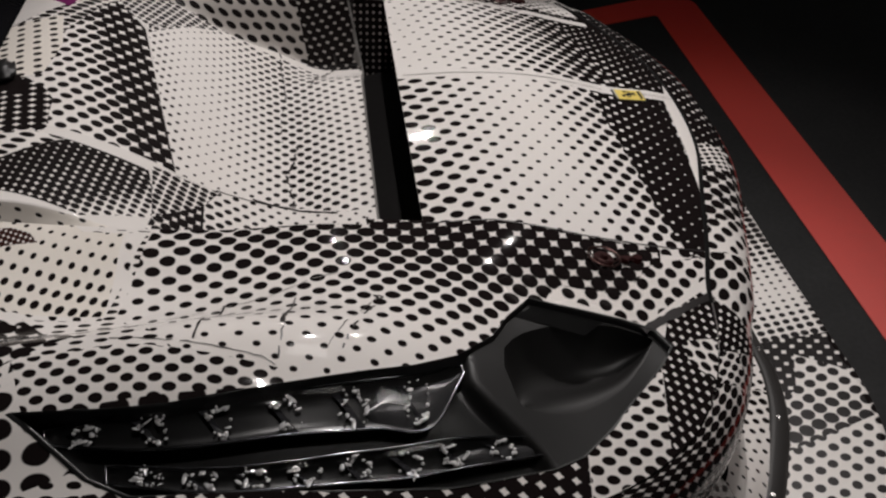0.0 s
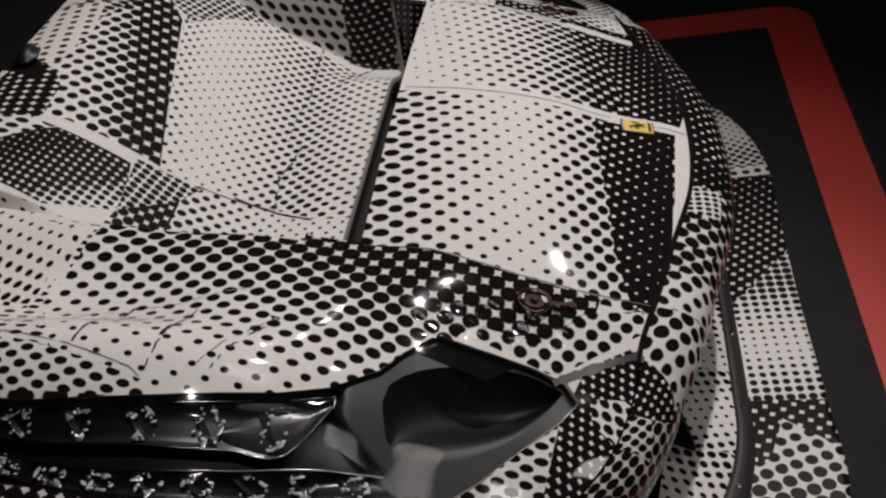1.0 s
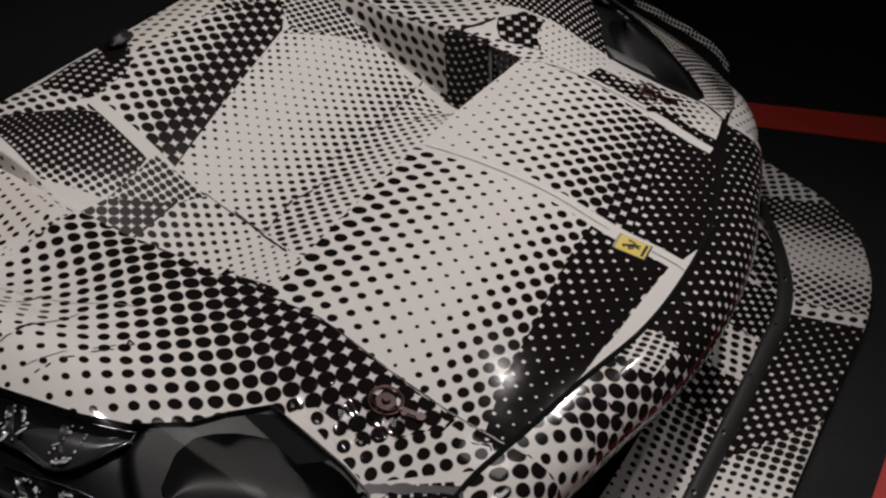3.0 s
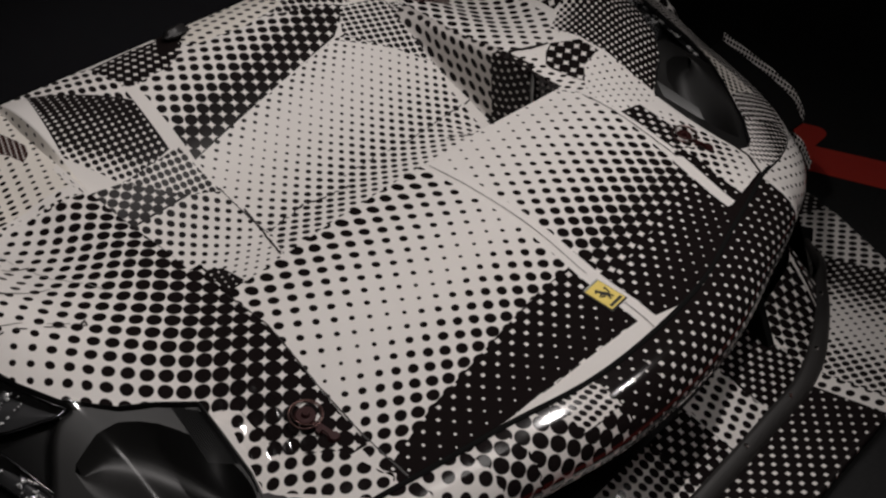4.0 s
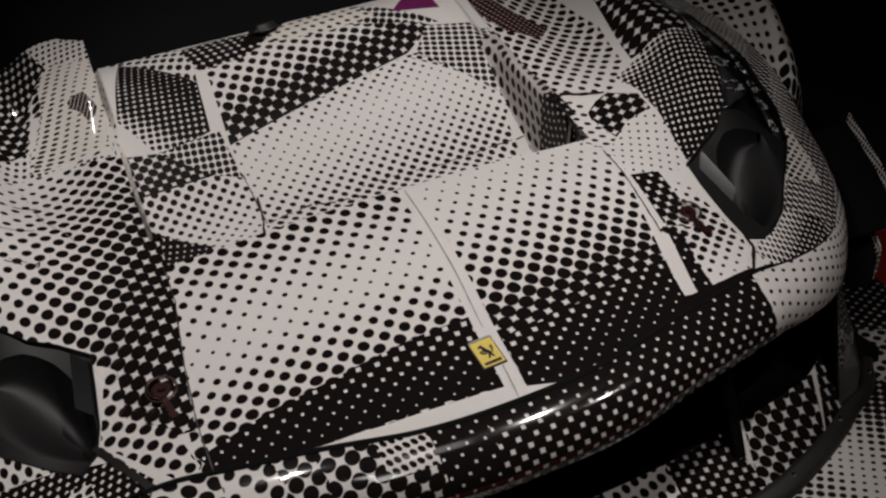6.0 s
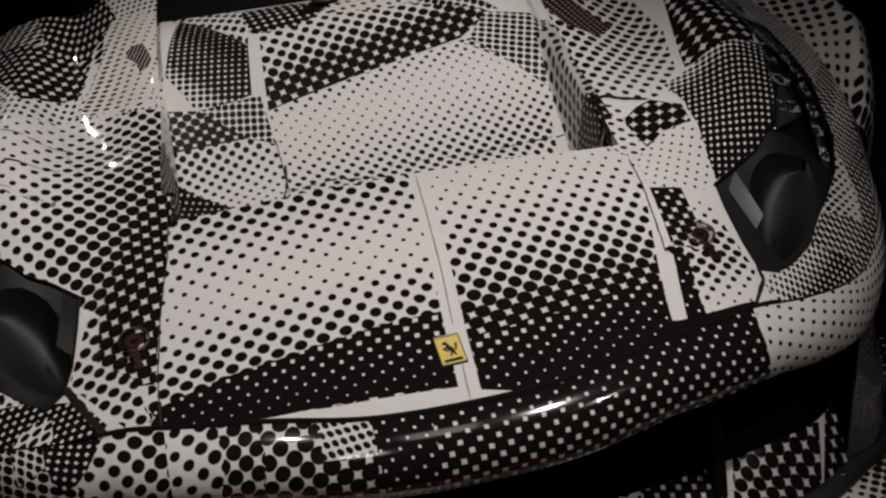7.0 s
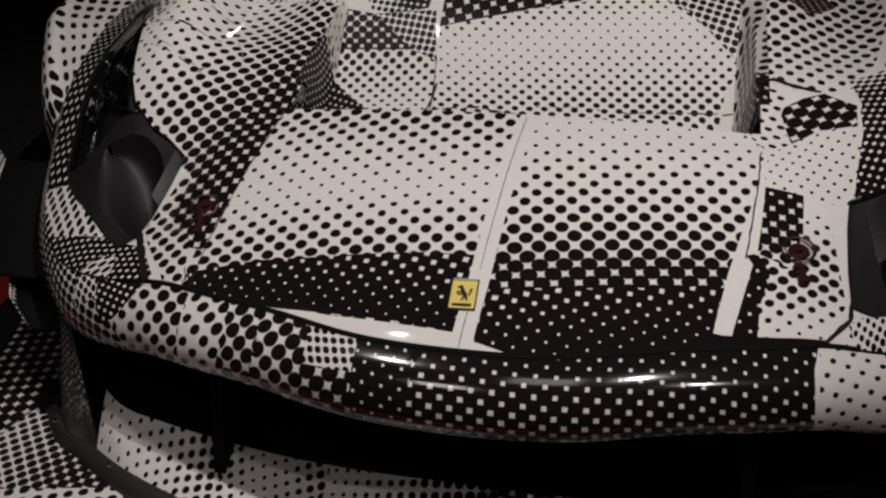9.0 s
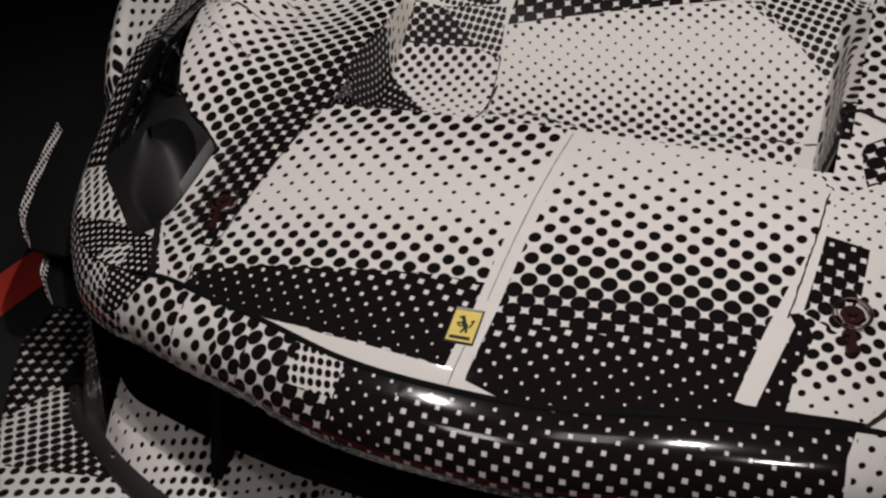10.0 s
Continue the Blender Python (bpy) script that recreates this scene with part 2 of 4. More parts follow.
def wrap(panel, poly, dots=None, along=(1, 0), stops=((0, 0.0),), white=False, paper=PAPER, mat=None, ink=INK):
    """Lays one printed piece of the wrap on a panel. dots: origin and two steps of the lattice, or the two polynomials of a stretched one."""
    faces = cut(panel.bm, poly, panel.up)
    if mat is None:
        mat = vinyl("wrap_print", stops if dots else None, white, paper, ink, panel.rough, panel.gloss)
    panel.mats.append(mat)
    if dots and len(dots) == 6:
        ox, oy, ux, uy, vx, vy = dots
        det = ux * vy - uy * vx
        place = lambda x, y: ((vy * (x - ox) - vx * (y - oy)) / det, (ux * (y - oy) - uy * (x - ox)) / det)
    elif dots:
        n = len(dots) // 2
        place = lambda x, y: (sum(a * b for a, b in zip(dots[:n], terms(x, y, n))), sum(a * b for a, b in zip(dots[n:], terms(x, y, n))))
    for f in faces:
        f.material_index = len(panel.mats) - 1
        if dots:
            for lp in f.loops:
                x, y = panel.coords(lp.vert.co)
                lp[panel.lattice].uv = place(x, y)
                lp[panel.grade].uv = (along[0] * x + along[1] * y, 0)


# ---- hall ----
def box(x0, x1, y0, y1, z0, z1):
    bm = bmesh.new()
    bmesh.ops.create_cube(bm, size=1, matrix=Matrix.Translation(((x0 + x1) / 2, (y0 + y1) / 2, (z0 + z1) / 2)) @ Matrix.Diagonal((x1 - x0, y1 - y0, z1 - z0, 1)))
    return bm


def setting(name, bm, mat, label, category):
    ob = part(name, bm, mat, None, smooth=False)
    return tagged(ob, label, category, kind="structure")


setting("floor", box(-7, 7, -6, 8, -0.1, 0), CARPET, "black matt exhibition floor under the car", "floor")
setting("ceiling", box(-7, 7, -6, 8, 4.0, 4.1), HALL_BLACK, "black hall ceiling above the car", "ceiling")
setting("wall_north", box(-7, 7, 8, 8.2, 0, 4), HALL_BLACK, "black hall wall behind the car", "wall")
setting("wall_south", box(-7, 7, -6.2, -6, 0, 4), HALL_BLACK, "black hall wall in front of the car", "wall")
setting("wall_east", box(7, 7.2, -6, 8, 0, 4), HALL_BLACK, "black hall wall beside the car", "wall")
setting("wall_west", box(-7.2, -7, -6, 8, 0, 4), HALL_BLACK, "black hall wall beside the car", "wall")


def ceiling_light(x, y, size, glow):
    """A square light panel in a thin black frame under the ceiling."""
    panel = tagged(new("ceiling_light"), "square white light panel in a black frame", "light")
    part("diffuser", box(x - size / 2, x + size / 2, y - size / 2, y + size / 2, 3.90, 3.93), glow, panel, smooth=False)
    part("frame", box(x - size / 2 - .03, x + size / 2 + .03, y - size / 2 - .03, y + size / 2 + .03, 3.93, 4.0), HALL_BLACK, panel, smooth=False)


ceiling_light(.16, -.80, .62, light_panel(3.2))
ceiling_light(-.90, -2.45, .62, light_panel(10))


def floor_stripe():
    """A red line of tape laid round the car with rounded corners."""
    bm = bmesh.new()
    def ring(x, y0, y1, r, z):
        pts = []
        for cx, cy, a0 in ((x - r, y1 - r, 0), (-x + r, y1 - r, 90), (-x + r, y0 + r, 180), (x - r, y0 + r, 270)):
            for k in range(9):
                a = radians(a0 + k * 11.25)
                pts.append(bm.verts.new((cx + r * math.cos(a), cy + r * math.sin(a), z)))
        return pts
    inner, outer = ring(1.555, -0.40, 5.2, 0.02, 0.004), ring(1.72, -0.565, 5.4, 0.14, 0.004)
    for k in range(len(inner)):
        j = (k + 1) % len(inner)
        bm.faces.new((inner[k], outer[k], outer[j], inner[j]))
    return setting("floor_stripe", bm, RED_TAPE, "red tape line with rounded corners on the black floor", "floor line")


floor_stripe()
bm = bmesh.new()
bm.faces.new([bm.verts.new((cx + .07 * math.cos(radians(a0 + k * 15)), cy + .07 * math.sin(radians(a0 + k * 15)), .008)) for cx, cy, a0 in ((1.78, 1.22, 0), (1.43, 1.22, 90), (1.43, .60, 180), (1.78, .60, 270)) for k in range(7)])
setting("floor_pad", bm, RED_TAPE, "red rounded patch laid over the tape line", "floor line")

# ---- the car ----
car = tagged(new("race_car"), "race car wrapped in black and white halftone dots", "car")

# front hood and fenders
REAR = [(1.136, 1.086), (1.109, 1.141), (1.046, 1.21), (1.02, 1.241), (1.03, 1.10), (1.03, 1.03), (1.006, .872), (.974, .753), (.95, .682), (.914, .615), (.846, .552), (.79, .523)]
LAMPS = {1: [(.70, .47), (.693, .40), (.69, .30), (.692, .222), (.73, .217), (.77, .236), (.85, .298), (.955, .42), (1.03, .51), (1.085, .62), (1.12, .80)] + REAR,
         -1: [(.731, .476), (.738, .40), (.748, .32), (.765, .265), (.80, .243), (.846, .276), (.915, .336), (.985, .396), (1.035, .452), (1.062, .503), (1.088, .585), (1.11, .66), (1.126, .735), (1.138, .82)] + REAR}
XS = np.concatenate([np.linspace(-1.26, -0.56, 60), np.linspace(-0.55, 0.55, 78), np.linspace(0.56, 1.26, 60)])
rows = []
for k in range(112):
    t = k / 111
    rows.append([(x, y, hood_z(x, y)) for x in XS for y in (nose_edge(x) + (REAR_END - nose_edge(x)) * t,)])
HOOD = Panel(sheet(rows))
opening = [(-.53, .632), (.53, .632), (.53, .731), (.55, .731), (.55, 1.9), (-.55, 1.9), (-.55, .731), (-.53, .731)]
bmesh.ops.delete(HOOD.bm, geom=cut(HOOD.bm, opening), context="FACES")
for side in (1, -1):
    bmesh.ops.delete(HOOD.bm, geom=cut(HOOD.bm, [(side * x, y) for x, y in LAMPS[side]]), context="FACES")

# channel behind the nose
rows = []
for k in range(70):
    y = .728 + (BACK - .728) * k / 69
    rows.append([(x, y, duct_z(x, y) - .003) for x in [*np.linspace(-.556, -.485, 12), *np.linspace(-.475, .475, 66), *np.linspace(.485, .556, 12)]])


def duct_coords(v):
    """Across the channel along its surface, and back."""
    a = abs(v.x)
    if a <= .49:
        return v.x, v.y
    steps = [.49 + (a - .49) * k / 6 for k in range(7)]
    run = sum(math.hypot(q - p, duct_z(math.copysign(q, v.x), v.y) - duct_z(math.copysign(p, v.x), v.y)) for p, q in zip(steps, steps[1:]))
    return math.copysign(.49 + run, v.x), v.y


DUCT = Panel(sheet(rows), 1, duct_coords)
DUCT.rough, DUCT.gloss = 0.34, 0.08

# nose band below the hood edge
BAND = [(-.004, .0), (-.030, -.010), (-.053, -.023), (-.073, -.042), (-.085, -.066), (-.089, -.092), (-.082, -.120), (-.060, -.142), (-.040, -.149)]
rows = []
for out, dz in BAND:
    row = []
    for x in np.linspace(-1.259, 1.259, 190):
        y, e = nose_edge(x), 1e-3
        tx, ty = 2 * e, nose_edge(x + e) - nose_edge(x - e)
        n = math.hypot(tx, ty)
        dx = out * (1 - .65 * min(1, max(0, (abs(x) - .62) / .35)))
        row.append((x - ty / n * dx, y + tx / n * dx, hood_z(x, y) - .004 + dz))
    rows.append(row)
drops = [dz for dx, dz in BAND]
lengths = np.concatenate([[0], np.cumsum([math.dist(a, b) for a, b in zip(BAND, BAND[1:])])])


def band_coords(v):
    """Across the car, and down along the band from the hood edge."""
    drop = v.z - hood_z(v.x, nose_edge(v.x)) + .004
    a, along = abs(v.x), v.x
    if a > .8:
        steps = [.8 + (a - .8) * k / 12 for k in range(13)]
        along = math.copysign(.8 + sum(math.hypot(q - p, nose_edge(q) - nose_edge(p)) for p, q in zip(steps, steps[1:])), v.x)
    return along, float(np.interp(-drop, [-d for d in drops], lengths))


NOSE = Panel(sheet(rows), 2, band_coords)
NOSE.rough, NOSE.gloss = 0.08, 0.5
wrap(NOSE, [(-1.4, -1), (-.70, -1), (-.70, 2), (-1.4, 2)], (-.9, 0, .026, .006, -.005, .024), (1, 0), [(-1.9, .5), (-1.4, .40), (-1.1, .52), (-.9, .44)])
wrap(NOSE, [(.63, -1), (1.4, -1), (1.4, 2), (.63, 2)], (.9, 0, .026, .010, -.010, .026), (1, 0), [(.7, .16), (1.0, .2), (1.2, .42), (1.7, .5)])

wrap(HOOD, [(-1.25, 0.6), (-0.56, 1.06), (-0.54, 1.8), (-1.3, 1.8)], (-0.831, 1.3, 0.018, 0.0, -0.003, -0.036), stops=[(0, 0.26)])
wrap(HOOD, [(-0.58, 0.66), (0.018, 0.66), (-0.012, 0.025), (-0.255, 0.043), (-0.401, 0.065), (-0.564, 0.11), (-0.594, 0.11)], (-3.3306, 19.6983, 33.0002, -0.7879, -3.0623, -12.0566, 13.3928, 23.2624, -26.1362, -0.1602, 0.8927, 11.6662),
     (0.047, -0.999), [(-0.634, 0.36), (-0.475, 0.21), (-0.36, 0.09), (-0.321, 0.17), (-0.277, 0.27), (-0.214, 0.37), (-0.15, 0.46)])
wrap(HOOD, [(0.057, 0.66), (0.549, 0.66), (0.52, 0.44), (0.492, 0.33), (0.468, 0.23), (0.447, 0.115), (0.436, 0.03), (0.182, -0.02), (0.028, 0.012)], (-13.0843, 16.5038, 34.156, -0.2399, 3.0992, -13.4777, 3.0163, 25.6975, -23.4415, 2.1434, -3.9858, 8.7861),
     (0.134, -0.991), [(-0.557, 0.07), (-0.444, 0.18), (-0.353, 0.27), (-0.273, 0.36), (-0.205, 0.44), (-0.167, 0.52), (-0.142, 0.66), (-0.10, 0.72)])
wrap(HOOD, [(-0.590, 0.145), (-0.578, 0.146), (-0.508, 0.159), (-0.444, 0.170), (-0.319, 0.177), (-0.216, 0.187), (-0.116, 0.196), (-0.004, 0.198), (-0.012, 0.025), (-0.122, 0.038), (-0.234, 0.045), (-0.35, 0.054), (-0.409, 0.062), (-0.564, 0.10)],
     (16.6625, 23.8578, -22.6261, -2.4199, -8.4452, -29.1870, 12.9483, 28.8806, 23.6021, -2.6836, -4.0084, 5.6589), (-0.10, -0.995), [(-0.19, 0.68), (-0.15, 0.74), (-0.10, 0.82), (-0.045, 0.90)], white=True)
wrap(HOOD, [(0.035, 0.126), (0.124, 0.140), (0.227, 0.155), (0.329, 0.173), (0.464, 0.204), (0.452, 0.15), (0.436, 0.03), (0.182, -0.02), (0.028, 0.012)],
     (1.7320, 25.2707, -27.8254, 2.0215, -2.2271, 1.6015, -4.1167, 27.8806, 25.0751, 1.8677, -3.2342, 0.8136), (0.25, -0.968), [(-0.11, 0.66), (-0.085, 0.73), (-0.05, 0.80), (0.01, 0.88)], white=True)
wrap(HOOD, [(0.571, 0.417), (0.66, 0.419), (0.682, 0.223), (0.625, 0.113), (0.507, 0.107), (0.512, 0.234)], (0.567, 0.241, 0.017, -0.0165, -0.02, -0.0195),
     (0.325, -0.946), [(-0.17, 0.12), (-0.101, 0.34), (-0.028, 0.38), (0.019, 0.24), (0.063, 0.1)])
wrap(HOOD, [(0.536, 0.458), (0.61, 0.456), (0.607, 0.358), (0.578, 0.273), (0.521, 0.289), (0.529, 0.364)], (0.547, 0.439, 0.019, -0.017, 0.017, 0.02),
     (0.327, -0.945), [(-0.242, 0.8), (-0.181, 0.66), (-0.136, 0.52), (-0.091, 0.44)], white=True)
wrap(HOOD, [(0.500, 0.279), (0.521, 0.289), (0.545, 0.25), (0.527, 0.179), (0.52, 0.08), (0.473, 0.06), (0.480, 0.115), (0.513, 0.262)], (0.547, 0.439, 0.019, -0.017, 0.017, 0.02), stops=[(0, 0.84)], white=True)
wrap(HOOD, [(0.567, 0.714), (0.619, 0.754), (0.664, 0.773), (0.727, 0.725), (0.724, 0.66), (0.591, 0.605)], (0.624, 0.74, 0.032, -0.005, -0.012, -0.032), stops=[(0, 0.55)])
wrap(HOOD, [(0.873, 1.202), (1.178, 1.333), (0.981, 0.852), (0.794, 0.863)], (0.883, 0.958, -0.003, -0.041, 0.043, 0.007), stops=[(0, 0.52)])
wrap(HOOD, [(-0.578, 0.199), (-0.562, 0.345), (-0.54, 0.5), (-0.535, 0.625), (-0.53, 0.64), (-0.53, 0.74), (-0.55, 0.745), (-0.54, 1.1), (-0.76, 1.145), (-0.896, 1.061), (-0.987, 0.982), (-1.04, 0.85), (-1.001, 0.691), (-0.916, 0.56), (-0.808, 0.496), (-0.711, 0.436), (-0.709, 0.297), (-0.649, 0.218)], (33.8063, 28.3603, -23.1558, 9.7644, -0.9654, 2.6241, 5.0877, -0.2453, 2.272, 0.5284, -14.7193, -84.8749, -23.0322, -82.5749, 8.576, 0.5843, -37.6968, -1.7683, -5.9552, -0.2485),
     (0.943, -0.332), [(-1.27, 0.12), (-1.16, 0.15), (-1.10, 0.19), (-1.04, 0.27), (-0.967, 0.35), (-0.889, 0.41), (-0.819, 0.46), (-0.756, 0.51), (-0.719, 0.59), (-0.681, 0.66)])
wrap(HOOD, [(-0.935, 1.244), (-0.936, 1.088), (-0.957, 0.977), (-0.982, 0.878), (-0.999, 0.852), (-1.031, 0.888), (-1.04, 1.088), (-1.037, 1.25)], (33.8063, 28.3603, -23.1558, 9.7644, -0.9654, 2.6241, 5.0877, -0.2453, 2.272, 0.5284, -14.7193, -84.8749, -23.0322, -82.5749, 8.576, 0.5843, -37.6968, -1.7683, -5.9552, -0.2485), (1, 0), [(-1.01, .24), (-.93, .37)])
wrap(HOOD, [(-0.69, 0.413), (-0.581, 0.391), (-0.618, 0.225), (-0.696, 0.303)], (33.8063, 28.3603, -23.1558, 9.7644, -0.9654, 2.6241, 5.0877, -0.2453, 2.272, 0.5284, -14.7193, -84.8749, -23.0322, -82.5749, 8.576, 0.5843, -37.6968, -1.7683, -5.9552, -0.2485), stops=[(0, 0.58)])
wrap(HOOD, [(-0.711, 0.436), (-0.69, 0.413), (-0.696, 0.303), (-0.618, 0.225), (-0.589, 0.128), (-0.623, 0.109), (-0.756, 0.279)], (33.8063, 28.3603, -23.1558, 9.7644, -0.9654, 2.6241, 5.0877, -0.2453, 2.272, 0.5284, -14.7193, -84.8749, -23.0322, -82.5749, 8.576, 0.5843, -37.6968, -1.7683, -5.9552, -0.2485), stops=[(0, 0.36)])
wrap(HOOD, [(-1.217, 1.608), (-1.079, 1.491), (-0.933, 1.135), (-0.986, 0.915), (-1.036, 0.925)], (-1.035, 1.203, 0.036, -0.001, 0.003, -0.053), stops=[(0, 0.36)])
wrap(HOOD, [(-1.243, 1.696), (-0.948, 1.313), (-0.809, 1.241), (-0.718, 1.338), (-0.682, 1.62), (-1.366, 2.558)], (-0.955, 1.432, 0.034, 0.01, -0.006, -0.042), stops=[(0, 0.42)])
wrap(HOOD, [(-0.776, 1.168), (-0.744, 1.429), (-0.583, 1.335), (-0.561, 1.111)], (-0.691, 1.324, -0.01, -0.038, 0.046, 0.002), stops=[(0, 0.15)])
wrap(DUCT, [(-0.275, 1.109), (0.303, 1.205), (0.502, 1.075), (0.523, 0.659), (-0.29, 0.70), (-0.30, 0.80), (-0.262, 0.90)], (-12.9559, 29.2679, -14.6358, -0.1009, -3.3491, 26.7605, 12.3559, 29.3165, 8.3994, 3.0077, -2.3581, -18.8344),
     (0.12, -0.993), [(-1.165, 0.24), (-1.13, 0.20), (-1.11, 0.13), (-1.08, 0.085), (-1.035, 0.14), (-0.985, 0.21), (-0.94, 0.28), (-0.88, 0.33), (-0.83, 0.29), (-0.74, 0.21)])
wrap(DUCT, [(-0.267, 1.31), (-0.277, 1.107), (0.278, 1.206), (0.387, 1.268), (0.165, 1.41), (-0.127, 1.363)], (85.245, -14.661, -127.639, -0.0, -0.0, 58.547, 0.0, 0.0, 0.0, -10.569, 55.214, 26.848, -72.808, -0.0, -0.0, 33.397, 0.0, 0.0, 0.0, -6.029),
     (0.232, -0.973), [(-1.365, 0.28), (-1.263, 0.35), (-1.229, 0.4), (-1.187, 0.5), (-1.149, 0.58)])
wrap(DUCT, [(-0.482, 1.456), (-0.301, 1.277), (-0.313, 1.146), (-0.456, 1.119), (-0.532, 1.224)], (-0.441, 1.25, -0.0025, -0.0145, 0.0184, -0.0016),
     (-0.633, -0.774), [(-0.758, 0.8), (-0.684, 0.64), (-0.651, 0.5), (-0.62, 0.38), (-0.577, 0.3)], white=True)
wrap(DUCT, [(0.268, 1.199), (0.507, 1.22), (0.507, 1.069)], (0.379, 1.165, 0.006, -0.014, 0.02, 0.002), stops=[(0, 0.38)])
wrap(DUCT, [(-0.278, 1.428), (-0.035, 1.419), (-0.127, 1.363), (-0.267, 1.31), (-0.294, 1.329)], (-0.231, 1.337, 0.018, -0.002, -0.004, -0.019), stops=[(0, 0.42)])
wrap(NOSE, [(-0.70, 0.56), (-0.567, 0.56), (-0.563, 0.508), (-0.574, 0.25), (-0.65, 0.25), (-0.744, 0.464), (-0.681, 0.525)], (21.2732, 45.8614, 51.0656, 20.3087, 55.4744, 41.0574, 16.7645, 27.9577, -17.3883, 8.1841, 13.7875, 33.8619),
     (0.942, -0.335), [(-0.714, 0.26), (-0.642, 0.34), (-0.552, 0.45)])
wrap(NOSE, [(-0.567, 0.56), (-0.478, 0.56), (-0.459, 0.526), (-0.461, 0.496), (-0.475, 0.455), (-0.49, 0.25), (-0.574, 0.25), (-0.563, 0.508)], (-0.5227, 0.0243, 0.0232, 0.0178, 0.0257, -0.0295),
     (0.938, -0.347), [(-0.528, 0.27), (-0.488, 0.34), (-0.44, 0.42)])
wrap(NOSE, [(-0.478, 0.56), (-0.404, 0.56), (-0.383, 0.519), (-0.396, 0.46), (-0.41, 0.25), (-0.49, 0.25), (-0.475, 0.455), (-0.461, 0.496), (-0.459, 0.526)], (-0.4595, 0.0340, 0.0194, 0.0203, 0.0236, -0.0258), stops=[(0, 0.46)])
wrap(NOSE, [(-0.404, 0.56), (-0.286, 0.56), (-0.28, 0.505), (-0.183, 0.507), (-0.18, 0.25), (-0.41, 0.25), (-0.396, 0.46), (-0.383, 0.519)], (-0.3543, 0.0502, 0.0204, 0.0203, 0.0245, -0.0271),
     (0.974, -0.228), [(-0.361, 0.44), (-0.29, 0.5), (-0.259, 0.58), (-0.195, 0.7)])
wrap(NOSE, [(-0.286, 0.56), (-0.186, 0.56), (-0.183, 0.507), (-0.28, 0.505)], (-0.246, 0.0201, 0.016, -0.0039, 0.0067, 0.0181), stops=[(0, 0.36)])
wrap(NOSE, [(-0.186, 0.56), (-0.075, 0.56), (-0.069, 0.25), (-0.18, 0.25), (-0.183, 0.507)], (-0.1089, 0.0249, 0.0185, 0.0188, 0.0167, -0.0185), stops=[(0, 0.84)], white=True)
wrap(NOSE, [(-0.075, 0.56), (0.64, 0.56), (0.62, 0.519), (0.629, 0.428), (0.60, 0.25), (-0.069, 0.25)], (1.2111, 27.2676, 23.8157, -3.7667, -1.6338, 19.2133, 1.8211, 26.8222, -27.8514, 7.3653, 2.2019, -4.0661),
     (-0.109, 0.994), [(0.001, 0.82), (0.036, 0.77), (0.111, 0.7)], white=True)
wrap(NOSE, [(-0.82, 0.58), (-0.681, 0.53), (-0.744, 0.464), (-0.775, 0.445), (-0.80, 0.49)], (-0.77, 0.02, 0.018, 0.004, -0.004, 0.018), stops=[(0, 0.72)], white=True)
wrap(NOSE, [(-0.82, 0.58), (-0.80, 0.49), (-0.86, 0.45), (-0.885, 0.58)], (-0.8476, -0.0107, 0.0192, 0.0093, -0.0022, 0.0223), stops=[(0, 0.4)])
wrap(HOOD, [(-0.935, 1.244), (-0.932, 1.088), (-0.982, 0.872), (-1.012, 0.904), (-1.025, 1.222)], (-0.956, 1.154, -0.015, -0.018, 0.0115, -0.022), stops=[(0, 0.33)])
wrap(DUCT, [(-0.035, 1.419), (0.374, 1.281), (0.41, 1.274), (0.191, 1.499)], (0.164, 1.385, 0.019, -0.011, -0.014, -0.03), stops=[(0, 0.42)])
wrap(DUCT, [(-0.537, 1.489), (-0.505, 1.548), (-0.272, 1.452), (-0.294, 1.329), (-0.301, 1.277), (-0.482, 1.456)], (-0.385, 1.422, 0.022, -0.011, -0.012, -0.037), stops=[(0, 0.33)])
wrap(DUCT, [(0.367, 1.273), (0.543, 1.237), (0.536, 1.039), (0.501, 1.053), (0.303, 1.202)], (0.413, 1.158, -0.005, -0.014, 0.021, -0.005), stops=[(0, 0.4)])
wrap(HOOD, [(0.692, 0.182), (0.923, 0.224), (0.763, 0.087), (0.666, 0.115)], (0.751, 0.162, 0.018, -0.012, -0.01, -0.032), stops=[(0, 0.25)])
wrap(HOOD, [(1.1, 0.889), (1.304, 0.8), (1.023, 0.632)], (1.109, 0.748, 0.023, -0.003, -0.015, -0.034), stops=[(0, 0.4)])
wrap(HOOD, [(-1.103, 0.456), (-0.993, 0.44), (-0.842, 0.276), (-1.028, 0.311)], (-1.002, 0.371, 0.011, 0.021, 0.017, -0.022), stops=[(0, 0.34)])
wrap(HOOD, [(-1.208, 0.687), (-1.061, 0.613), (-0.993, 0.44), (-1.107, 0.458)], (-1.078, 0.518, 0.02, 0.001, -0.008, -0.02), stops=[(0, 0.7)], white=True)
wrap(HOOD, [(-1.035, 0.313), (-0.835, 0.273), (-0.731, 0.23), (-0.673, 0.15), (-0.767, 0.108), (-0.919, 0.183)], (-0.772, 0.187, -0.005, -0.016, 0.018, -0.001), stops=[(0, 0.72)], white=True)
wrap(HOOD, [(-0.835, 0.222), (-0.788, 0.224), (-0.782, 0.16), (-0.803, 0.09), (-0.858, 0.115), (-0.88, 0.175)], (-0.822, 0.177, -0.005, -0.021, 0.024, 0.002), stops=[(0, 0.38)])
